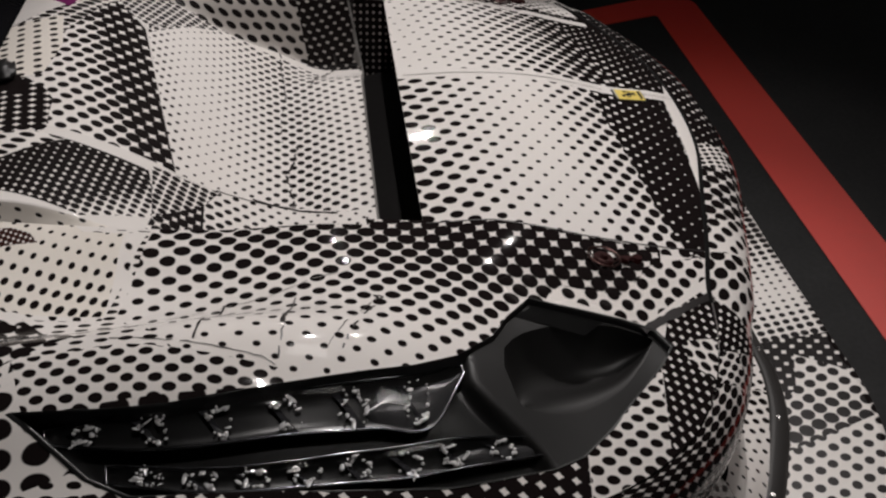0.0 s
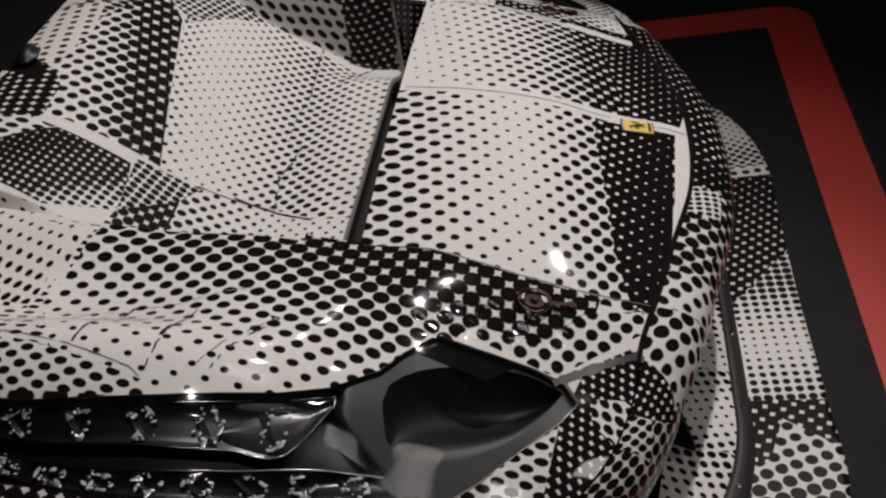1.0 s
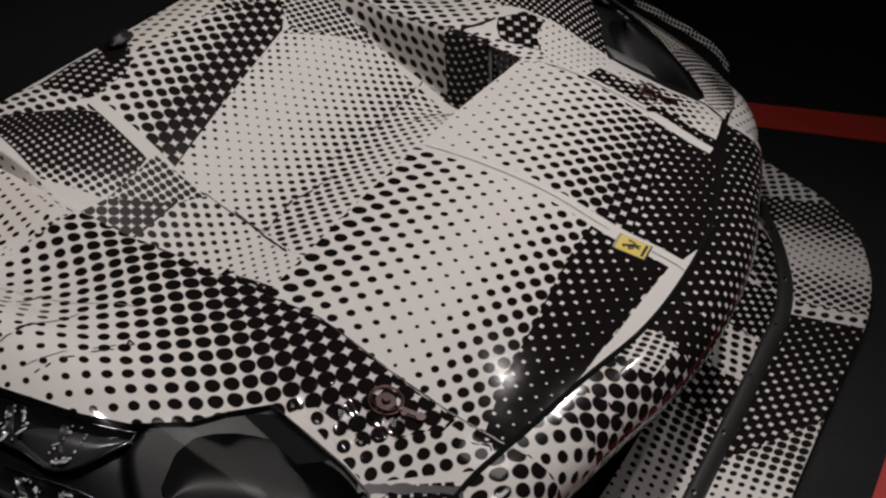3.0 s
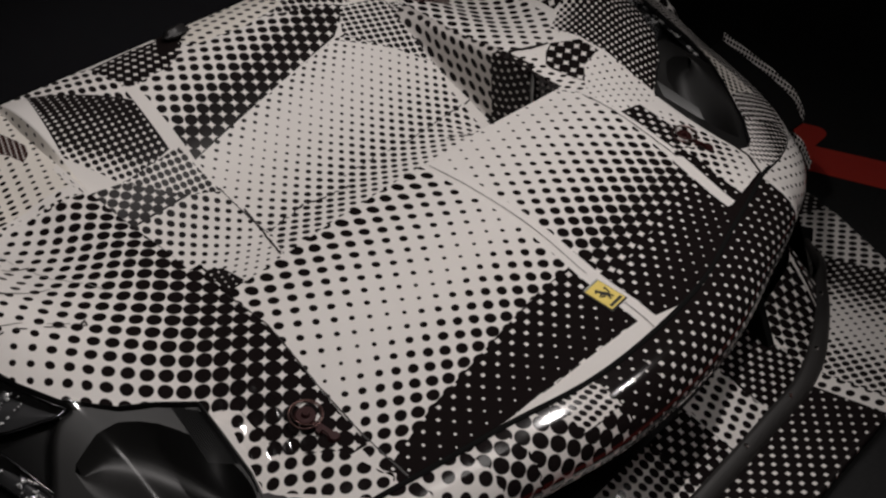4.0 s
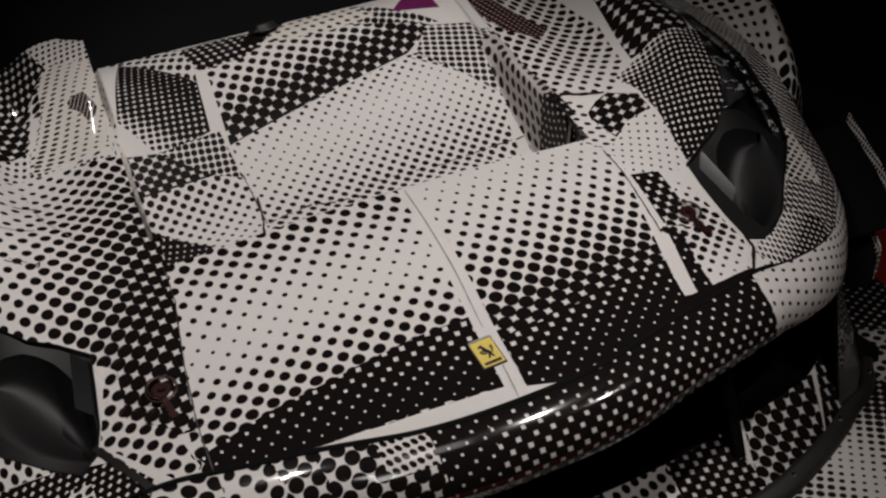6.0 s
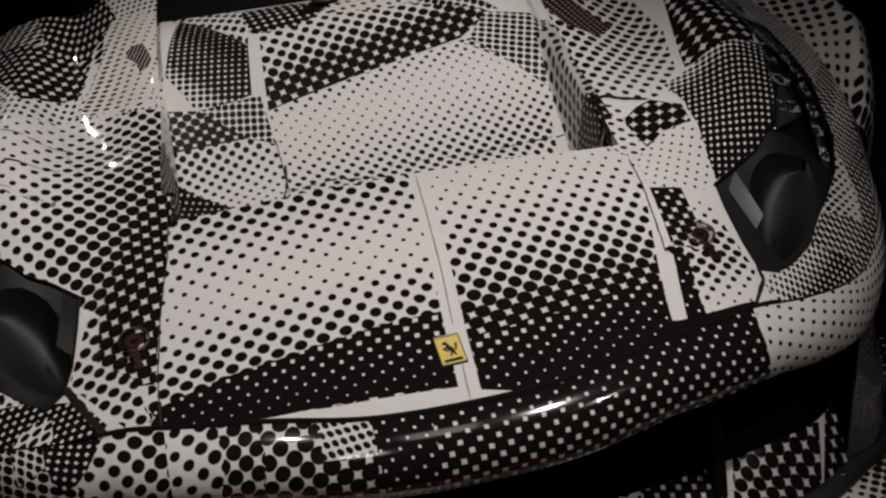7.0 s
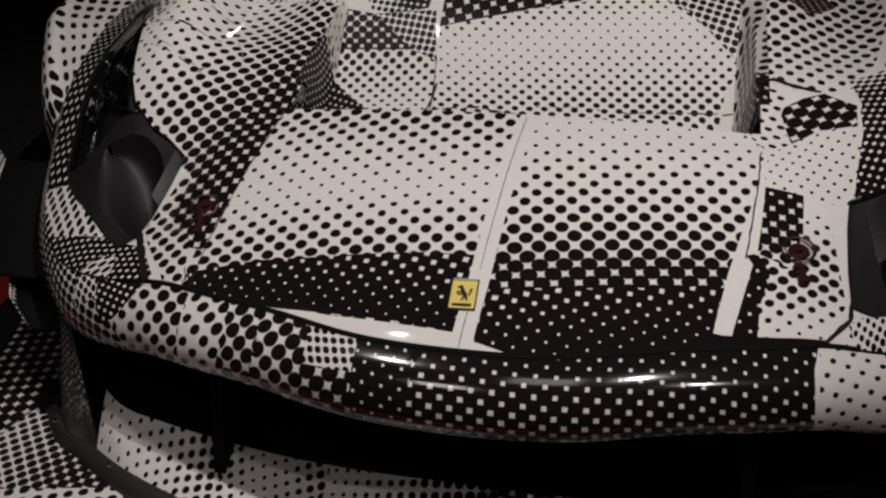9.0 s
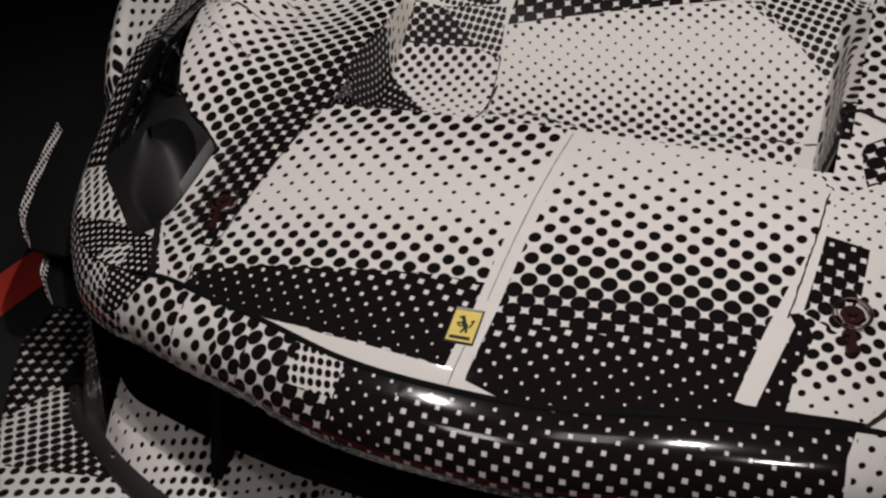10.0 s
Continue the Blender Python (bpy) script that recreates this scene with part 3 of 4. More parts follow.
wrap(HOOD, [(-0.709, 1.566), (-0.661, 1.634), (-0.498, 1.541), (-0.517, 1.261), (-0.567, 1.218), (-0.568, 1.149), (-0.765, 1.167), (-0.751, 1.284), (-0.712, 1.431)], (-0.711, 1.337, -0.006, -0.02, 0.029, -0.01),
     (1.0, 0.012), [(-0.747, 0.32), (-0.664, 0.24), (-0.567, 0.14)], paper=IVORY)
wrap(HOOD, [(-0.642, 1.405), (-0.62, 1.418), (-0.592, 1.417), (-0.577, 1.366), (-0.568, 1.329), (-0.578, 1.3), (-0.601, 1.284), (-0.613, 1.333), (-0.636, 1.37)], (-0.711, 1.337, -0.003, -0.008, 0.012, -0.002), stops=[(0, 0.6)], ink=BROWN)
wrap(HOOD, [(-1.02, 1.614), (-0.76, 1.456), (-0.761, 1.337), (-0.785, 1.268), (-0.895, 1.164), (-0.972, 1.308)], (-0.915, 1.35, 0.027, -0.007, -0.012, -0.038), stops=[(0, 0.5)])
wrap(HOOD, [(-1.0, 2.126), (-0.717, 1.79), (-0.675, 1.636), (-0.713, 1.567), (-0.75, 1.462), (-0.865, 1.495)], (-0.861, 1.693, 0.02, -0.003, -0.002, -0.051), stops=[(0, 0.5)])
wrap(HOOD, [(0.552, 1.8), (0.82, 1.8), (0.825, 1.085), (0.776, 0.877), (0.728, 0.788), (0.652, 0.774), (0.537, 0.827), (0.528, 0.913)], (0.594, 0.906, 0.021, 0.025, 0.022, -0.03),
     (0.099, -0.995), [(-1.108, 0.36), (-0.919, 0.33), (-0.742, 0.24)])
wrap(HOOD, [(0.54, 0.796), (0.591, 0.766), (0.573, 0.705), (0.586, 0.602), (0.61, 0.564), (0.544, 0.565), (0.51, 0.616)], (0.539, 0.713, -0.025, -0.007, 0.016, -0.027), stops=[(0, 0.24)])
wrap(HOOD, [(0.586, 0.602), (0.646, 0.649), (0.712, 0.66), (0.734, 0.645), (0.73, 0.556), (0.725, 0.466), (0.626, 0.438), (0.617, 0.451), (0.533, 0.455), (0.543, 0.56)], (0.631, 0.612, 0.02, -0.009, -0.013, -0.024), stops=[(0, 0.13)])
wrap(HOOD, [(0.833, 0.864), (1.011, 0.882), (0.998, 0.75), (0.949, 0.632), (0.871, 0.538), (0.756, 0.458), (0.71, 0.483), (0.715, 0.525), (0.734, 0.645), (0.732, 0.701), (0.737, 0.728), (0.718, 0.818)], (0.781, 0.683, 0.016, -0.002, -0.007, -0.018),
     (0.348, -0.937), [(-0.525, 0.34), (-0.469, 0.48), (-0.382, 0.62), (-0.268, 0.7), (-0.23, 0.76)], white=True)
wrap(HOOD, [(0.7, 0.08), (0.95, 0.18), (1.1, 0.38), (1.2, 0.6), (1.3, 1.2), (1.3, 1.45), (1.16, 1.45), (1.1, 0.7), (0.999, 0.399), (0.748, 0.194)], (0.931, 0.372, 0.013, -0.005, -0.001, -0.021),
     (0.817, -0.577), [(0.513, 0.34), (0.586, 0.46)])
wrap(HOOD, [(0.485, 0.63), (0.56, 0.6), (0.56, 0.76), (0.485, 0.74)], (0.539, 0.713, -0.025, -0.007, 0.016, -0.027), stops=[(0, 0.24)])
wrap(HOOD, [(1.041, 0.598), (1.071, 0.551), (1.057, 0.456), (1.025, 0.373), (0.926, 0.385), (0.95, 0.443), (1.001, 0.546)], (1.012, 0.518, 0.011, -0.01, -0.018, -0.014),
     (0.944, -0.33), [(0.763, 0.4), (0.811, 0.3), (0.857, 0.1)], paper=IVORY)
wrap(HOOD, [(0.927, 0.385), (1.024, 0.371), (0.941, 0.249), (0.858, 0.307)], (0.931, 0.372, 0.013, -0.005, -0.001, -0.021), stops=[(0, 0.44)])
wrap(HOOD, [(0.783, 0.272), (0.858, 0.307), (0.941, 0.249), (0.797, 0.101), (0.712, 0.086), (0.683, 0.184)], (0.841, 0.283, 0.01, -0.006, -0.007, -0.021),
     (0.688, -0.725), [(0.357, 0.3), (0.401, 0.42), (0.45, 0.58)])
wrap(HOOD, [(1.261, 0.997), (1.191, 0.798), (1.033, 0.561), (1.016, 0.582), (1.105, 0.766)], (1.031, 0.62, 0.005, -0.012, -0.024, -0.005), stops=[(0, 0.42)])
wrap(DUCT, [(0.303, 1.365), (0.438, 1.327), (0.435, 1.397), (0.406, 1.486)], None, stops=[(0, 0)], paper=(.15, .02, .10))
wrap(HOOD, [(0.527, 1.384), (0.627, 1.376), (0.72, 1.2), (0.657, 1.14), (0.584, 1.194)], (0.582, 1.299, 0.005, -0.013, -0.02, -0.005), stops=[(0, 0.5)], paper=(.3, .25, .23), ink=BROWN)
wrap(HOOD, [(-0.992, 0.44), (-1.107, 0.458), (-1.16, 0.58), (-1.22, 0.8), (-1.28, 1.3), (-1.13, 1.3), (-1.12, 0.8), (-1.042, 0.548), (-1.002, 0.459)], (-1.07, 0.5, 0.003, 0.026, 0.021, -0.004), stops=[(0, 0.7)], white=True)
wrap(DUCT, [(0.38, 0.74), (0.44, 0.72), (0.487, 0.80), (0.487, 1.02), (0.468, 1.0), (0.45, 0.87)], stops=[(0, 0)])
# channel side wall: two pieces on paper greyer than the floor's
wrap(DUCT, [(0.486, 0.86), (0.56, 0.835), (0.56, 1.22), (0.49, 1.19)], (0.505, 1.075, 0.0282, 0.012, 0.0144, -0.033), stops=[(0, 0.31)], paper=WALL_GREY)
wrap(DUCT, [(0.478, 0.872), (0.56, 0.848), (0.56, 0.70), (0.47, 0.70)], (0.5561, 0.77, -0.0171, -0.009, 0.0094, -0.024), stops=[(0, 0.74)], white=True, paper=WALL_GREY)

wrap(DUCT, [(-0.6, 1.145), (-0.459, 1.129), (-0.342, 1.058), (-0.6, 1.05)], (-0.431, 1.086, -0.016, -0.012, 0.02, -0.011), (0.476, -0.879), [(-1.20, 0.46), (-1.16, 0.54), (-1.12, 0.66)])
wrap(DUCT, [(-0.459, 1.129), (-0.292, 1.142), (-0.272, 1.035), (-0.342, 1.058)], (-0.441, 1.25, -0.0025, -0.0145, 0.0184, -0.0016), stops=[(0, 0.42)])
wrap(DUCT, [(-0.6, 1.05), (-0.342, 1.058), (-0.272, 1.035), (-0.255, 0.90), (-0.29, 0.80), (-0.28, 0.70), (-0.40, 0.70), (-0.410, 0.874), (-0.572, 0.998), (-0.6, 1.0)], (-0.405, 1.013, 0.016, 0.017, 0.02, -0.014),
     (0.3, -0.954), [(-1.15, 0.36), (-1.09, 0.30), (-1.0, 0.22), (-0.93, 0.15)])
wrap(DUCT, [(-0.6, 1.0), (-0.572, 0.998), (-0.410, 0.874), (-0.40, 0.70), (-0.6, 0.70)], (-0.5, 0.8, 0.017, -0.005, 0.006, 0.021), (0.6, -0.8), [(-1.15, 0.70), (-1.0, 0.78), (-0.9, 0.84)], white=True)
wrap(DUCT, [(-0.6, 1.005), (-0.538, 1.005), (-0.538, 1.5), (-0.6, 1.5)], (-0.5, 0.8, 0.024, -0.006, 0.006, 0.03), stops=[(0, 0.14)], paper=IVORY)
wrap(DUCT, [(-0.30, 1.462), (-0.175, 1.475), (-0.10, 1.46), (-0.07, 1.42), (-0.07, 1.39), (-0.117, 1.345), (-0.16, 1.322), (-0.286, 1.316), (-0.309, 1.43)], (-0.2, 1.38, 0.024, 0.004, -0.006, 0.026), stops=[(0, 0.68)], white=True)
wrap(DUCT, [(-0.05, 1.36), (-0.07, 1.40), (0.0, 1.475), (0.02, 1.5), (0.2, 1.5), (0.25, 1.37), (0.09, 1.345)], (0.1, 1.4, 0.030, 0.006, -0.01, 0.034), stops=[(0, 0.22)], paper=IVORY)
wrap(DUCT, [(-0.105, 1.46), (-0.15, 1.387), (-0.105, 1.38), (-0.07, 1.40), (0.0, 1.47), (0.0, 1.5), (-0.1, 1.5)], paper=INK)
wrap(HOOD, [(0.425, 0.103), (0.462, 0.101), (0.56, 0.119), (0.64, 0.137), (0.64, 0.09), (0.53, 0.02), (0.425, 0.02)], paper=INK)

for panel, name, label in ((HOOD, "front_hood", "white wrapped hood with black halftone dots"), (DUCT, "hood_channel", "recessed hood channel with small halftone dots"), (NOSE, "nose_band", "glossy nose band with large dots")):
    bmesh.ops.recalc_face_normals(panel.bm, faces=panel.bm.faces[:])
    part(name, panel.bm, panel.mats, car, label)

# dark duct opening between nose and channel
part("duct_inside", box(-.53, .53, .56, .80, .42, .50), DUCT_GREY, car, smooth=False)
bm = sheet([[(x, .632 + dy, hood_z(x, .632) + dz) for x in np.linspace(-.53, .53, 40)] for dy, dz in ((0, -.001), (.001, -.012), (-.02, -.02), (-.05, -.12), (-.02, -.24))])
part("nose_lip", bm, DUCT_GREY, car, "dark grey underside of the hood's rear edge")
bm = sheet([[(x, .728 + dy, duct_z(x, .728) + dz) for x in np.linspace(-.53, .53, 50)] for dy, dz in ((.004, -.003), (-.004, -.006), (-.005, -.02), (.02, -.03), (.03, -.2))])
part("channel_lip", bm, GREY_LINE, car)

for side in (1, -1):
    # the wall that closes each end of the slot and joins hood and channel
    xs = np.linspace(.52, .556, 8)
    end = Panel(sheet([[(side * x, .730 + dy, z0(x)) for x in xs] for dy, z0 in ((0, lambda x: hood_z(x, .731) - .001), (.004, lambda x: (hood_z(x, .731) + duct_z(x, .731)) / 2), (.0, lambda x: duct_z(x, .731) - .01))]), 2, lambda v: (v.x, v.z))
    wrap(end, [(-1, 0), (1, 0), (1, 1), (-1, 1)], (0, 0, .014, .002, -.002, .014), stops=[(0, .76)], white=True)
    part("slot_end", end.bm, end.mats, car)
    # slot side wall: pale dots on paper darker and greyer than the hood's
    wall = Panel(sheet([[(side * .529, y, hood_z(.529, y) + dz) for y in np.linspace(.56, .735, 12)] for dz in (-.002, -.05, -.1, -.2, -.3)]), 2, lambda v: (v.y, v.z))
    wrap(wall, [(-1, 0), (1, 0), (1, 1), (-1, 1)], (0, 0, .017, .004, -.004, .020), stops=[(0, .74)], white=True, paper=SLOT_GREY)
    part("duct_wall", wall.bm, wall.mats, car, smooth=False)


def follow(fn, stations, offsets, steps=60):
    """A strip swept along a line in plan: offsets are (outwards, up)."""
    rows = []
    for dx, dz in offsets:
        row = []
        for x in stations:
            y, e = fn(x), 1e-3
            tx, ty = 2 * e, fn(x + e) - fn(x - e)
            n = math.hypot(tx, ty)
            row.append((x + ty / n * dx, y - tx / n * dx, dz(x, y) if callable(dz) else dz))
        rows.append(row)
    return sheet(rows)


# rubber joint between hood and nose band
joint = follow(nose_edge, np.linspace(-.70, .70, 120), [(d, (lambda z: lambda x, y: hood_z(x, y) + z)(z)) for d, z in ((-.006, .001), (-.003, .0025), (.002, .002), (.005, -.003))])
part("hood_joint", joint, VOID, car, "dark rubber joint along the hood edge")


def ribbon(name, surf, points, width, wobble, mat, seed=1, gap=0.0, label=""):
    """A thin line lying on a surface through points in plan: a cut, a crease or a seam of the wrap."""
    rnd = random.Random(seed)
    line = []
    for (x0, y0), (x1, y1) in zip(points, points[1:]):
        n = max(2, int(math.hypot(x1 - x0, y1 - y0) / .009))
        line += [(x0 + (x1 - x0) * k / n, y0 + (y1 - y0) * k / n) for k in range(n)]
    line.append(points[-1])
    bm, last = bmesh.new(), None
    for k, (x, y) in enumerate(line):
        a, b = line[max(0, k - 1)], line[min(len(line) - 1, k + 1)]
        tx, ty = b[0] - a[0], b[1] - a[1]
        n = math.hypot(tx, ty) or 1
        off, w = rnd.uniform(-wobble, wobble), width * rnd.uniform(.5, 1) / 2
        pair = []
        for s in (-w, w):
            px, py = x - ty / n * (off + s), y + tx / n * (off + s)
            pair.append(bm.verts.new((px, py, surf(px, py) + .0012)))
        if last and rnd.random() >= gap:
            bm.faces.new((last[0], last[1], pair[1], pair[0]))
        last = pair
    ob = part(name, bm, mat, car, label, smooth=False)
    return tagged(ob, kind="stuff") if gap else ob


ribbon("stripe_seam", hood_z, [(0.032, 0.618), (0.02, 0.31), (0.012, 0.165)], 0.003, 0.0003, GREY_LINE, 1, 0)
ribbon("stripe_seam", hood_z, [(0.007, 0.069), (0.004, -0.002)], 0.003, 0.0003, GREY_LINE, 2, 0)
ribbon("wrap_crease", hood_z, [(-0.935, 0.987), (-0.87, 0.978), (-0.772, 0.971)], 0.005, 0.001, INK_LINE, 3, 0.1)
ribbon("wrap_crease", hood_z, [(-0.978, 0.872), (-0.899, 0.860), (-0.783, 0.856)], 0.003, 0.0015, INK_LINE, 4, 0.15)
ribbon("wrap_crease", hood_z, [(-0.899, 0.862), (-0.86, 0.86)], 0.008, 0.002, INK_LINE, 5, 0.2)
ribbon("wrap_crease", hood_z, [(-0.952, 0.784), (-0.878, 0.755), (-0.794, 0.722)], 0.004, 0.002, INK_LINE, 6, 0.3)
ribbon("wrap_crease", hood_z, [(-0.94, 0.80), (-0.87, 0.765), (-0.80, 0.732)], 0.002, 0.001, INK_LINE, 7, 0.3)
ribbon("wrap_crease", hood_z, [(-0.796, 0.724), (-0.784, 0.732), (-0.788, 0.716), (-0.796, 0.720)], 0.005, 0.001, INK_LINE, 8, 0)
ribbon("wrap_crease", hood_z, [(-0.918, 1.108), (-0.94, 0.995), (-0.966, 0.894), (-0.984, 0.866)], 0.002, 0.001, INK_LINE, 20, 0.1)
ribbon("wrap_crease", hood_z, [(-0.80, 1.056), (-0.764, 0.898), (-0.72, 0.83), (-0.70, 0.77)], 0.002, 0.001, GREY_LINE, 21, 0.2)
ribbon("wrap_cut", lambda x, y: duct_z(x, y) - .003, [(-0.258, 0.978), (-0.265, 0.914), (-0.293, 0.808)], 0.007, 0.001, INK_LINE, 9, 0)
ribbon("wrap_cut", lambda x, y: duct_z(x, y) - .003, [(0.007, 0.924), (0.114, 0.928), (0.234, 0.918), (0.36, 0.928), (0.488, 0.935)], 0.004, 0.002, INK_LINE, 10, 0.3)
ribbon("wrap_cut", lambda x, y: duct_z(x, y) - .003, [(-0.254, 0.895), (-0.144, 0.914), (-0.011, 0.889), (0.033, 0.881)], 0.007, 0.004, INK_LINE, 11, 0.3)
ribbon("wrap_cut", lambda x, y: duct_z(x, y) - .003, [(0.299, 0.856), (0.404, 0.84), (0.507, 0.788)], 0.008, 0.003, INK_LINE, 12, 0.35)
ribbon("wrap_cut", lambda x, y: duct_z(x, y) - .003, [(-0.272, 1.042), (-0.266, 0.976), (-0.26, 0.895)], 0.004, 0.0005, INK_LINE, 13, 0)
ribbon("wrap_edge", hood_z, [(-0.57, 0.111), (-0.572, 0.216), (-0.561, 0.344), (-0.539, 0.501), (-0.539, 0.626)], 0.004, 0.0006, INK_LINE, 14, 0)
ribbon("wrap_edge", hood_z, [(0.529, 0.567), (0.52, 0.437), (0.5, 0.27)], 0.004, 0.001, INK_LINE, 15, 0)
ribbon("wrap_fold", hood_z, [(0.521, 0.812), (0.558, 0.825), (0.603, 0.796), (0.657, 0.776)], 0.016, 0.002, INK_LINE, 16, 0)
ribbon("wrap_fold", hood_z, [(0.527, 0.798), (0.528, 0.742), (0.508, 0.627)], 0.009, 0.002, INK_LINE, 17, 0)
ribbon("hood_gap", hood_z, [(0.64, 0.13), (0.687, 0.193), (0.695, 0.253)], 0.01, 0.0005, INK_LINE, 18, 0)
ribbon("hood_gap", hood_z, [(-0.68, 0.132), (-0.713, 0.188), (-0.768, 0.285)], 0.02, 0.0005, INK_LINE, 19, 0)


# a loose piece of clear tape over the corner between pin and headlight
rows = []
for y in np.linspace(.24, .53, 42):
    rows.append([(x, y, hood_z(x, y) + .004 + .0016 * math.sin(70 * x + 40 * y) * math.sin(55 * y - 30 * x) + .0008 * math.sin(160 * x - 90 * y)) for x in np.linspace(-.76, -.60, 26)])
bm = sheet(rows)
keep = set(cut(bm, [(-.64, .25), (-.70, .265), (-.735, .32), (-.718, .40), (-.745, .46), (-.74, .505), (-.69, .52), (-.655, .45), (-.63, .39), (-.622, .33)]))
bmesh.ops.delete(bm, geom=[f for f in bm.faces if f not in keep], context="FACES")
part("clear_tape", bm, CLEAR_TAPE, car, "loose wrinkled piece of clear glossy tape").visible_shadow = False


# front scoop of the lamp: the line of its ridge and its inner edge, from the tip back
RIDGE = [Curve((0, .25, .5, .75, 1), v) for v in ((.776, .82, .867, .918, .962), (.272, .318, .371, .448, .53))]
BRIM = [Curve((0, .2, .4, .6, .8, .92, 1), v) for v in ((.772, .756, .758, .775, .83, .89, .955), (.276, .325, .38, .445, .522, .546, .536))]
# the two reflector trays: inner and outer edge along the lamp
TRAYS = (((.612, .66, .75, .88, 1.07, 1.20), (.912, .938, .972, 1.004, 1.024, 1.034), (.93, 1.012, 1.040, 1.058, 1.068, 1.05), 6),
         ((.50, .56, .64, .75, .88, 1.00, 1.12), (.998, 1.014, 1.033, 1.066, 1.09, 1.094, 1.082), (1.024, 1.046, 1.070, 1.104, 1.122, 1.122, 1.104), 8))


def facet(bm, p, r, long, rnd):
    """A small domed mirror facet, tilted at random."""
    turn = Matrix.Rotation(rnd.uniform(0, 2 * math.pi), 4, "Z") @ Matrix.Rotation(rnd.uniform(0, .75), 4, "X") @ Matrix.Rotation(rnd.uniform(0, 2 * math.pi), 4, "Z")
    m = Matrix.Translation(p) @ turn @ Matrix.Diagonal((r * long, r, r, 1))
    rings = [[bm.verts.new(m @ Vector((s * math.cos(k * .7854), s * math.sin(k * .7854), h))) for k in range(8)] for s, h in ((1, -.3), (.85, 0), (.45, .06))]
    top = bm.verts.new(m @ Vector((0, 0, .08)))
    for k in range(8):
        j = (k + 1) % 8
        for lo, hi in zip(rings, rings[1:]):
            bm.faces.new((lo[k], lo[j], hi[j], hi[k]))
        bm.faces.new((rings[2][k], rings[2][j], top))


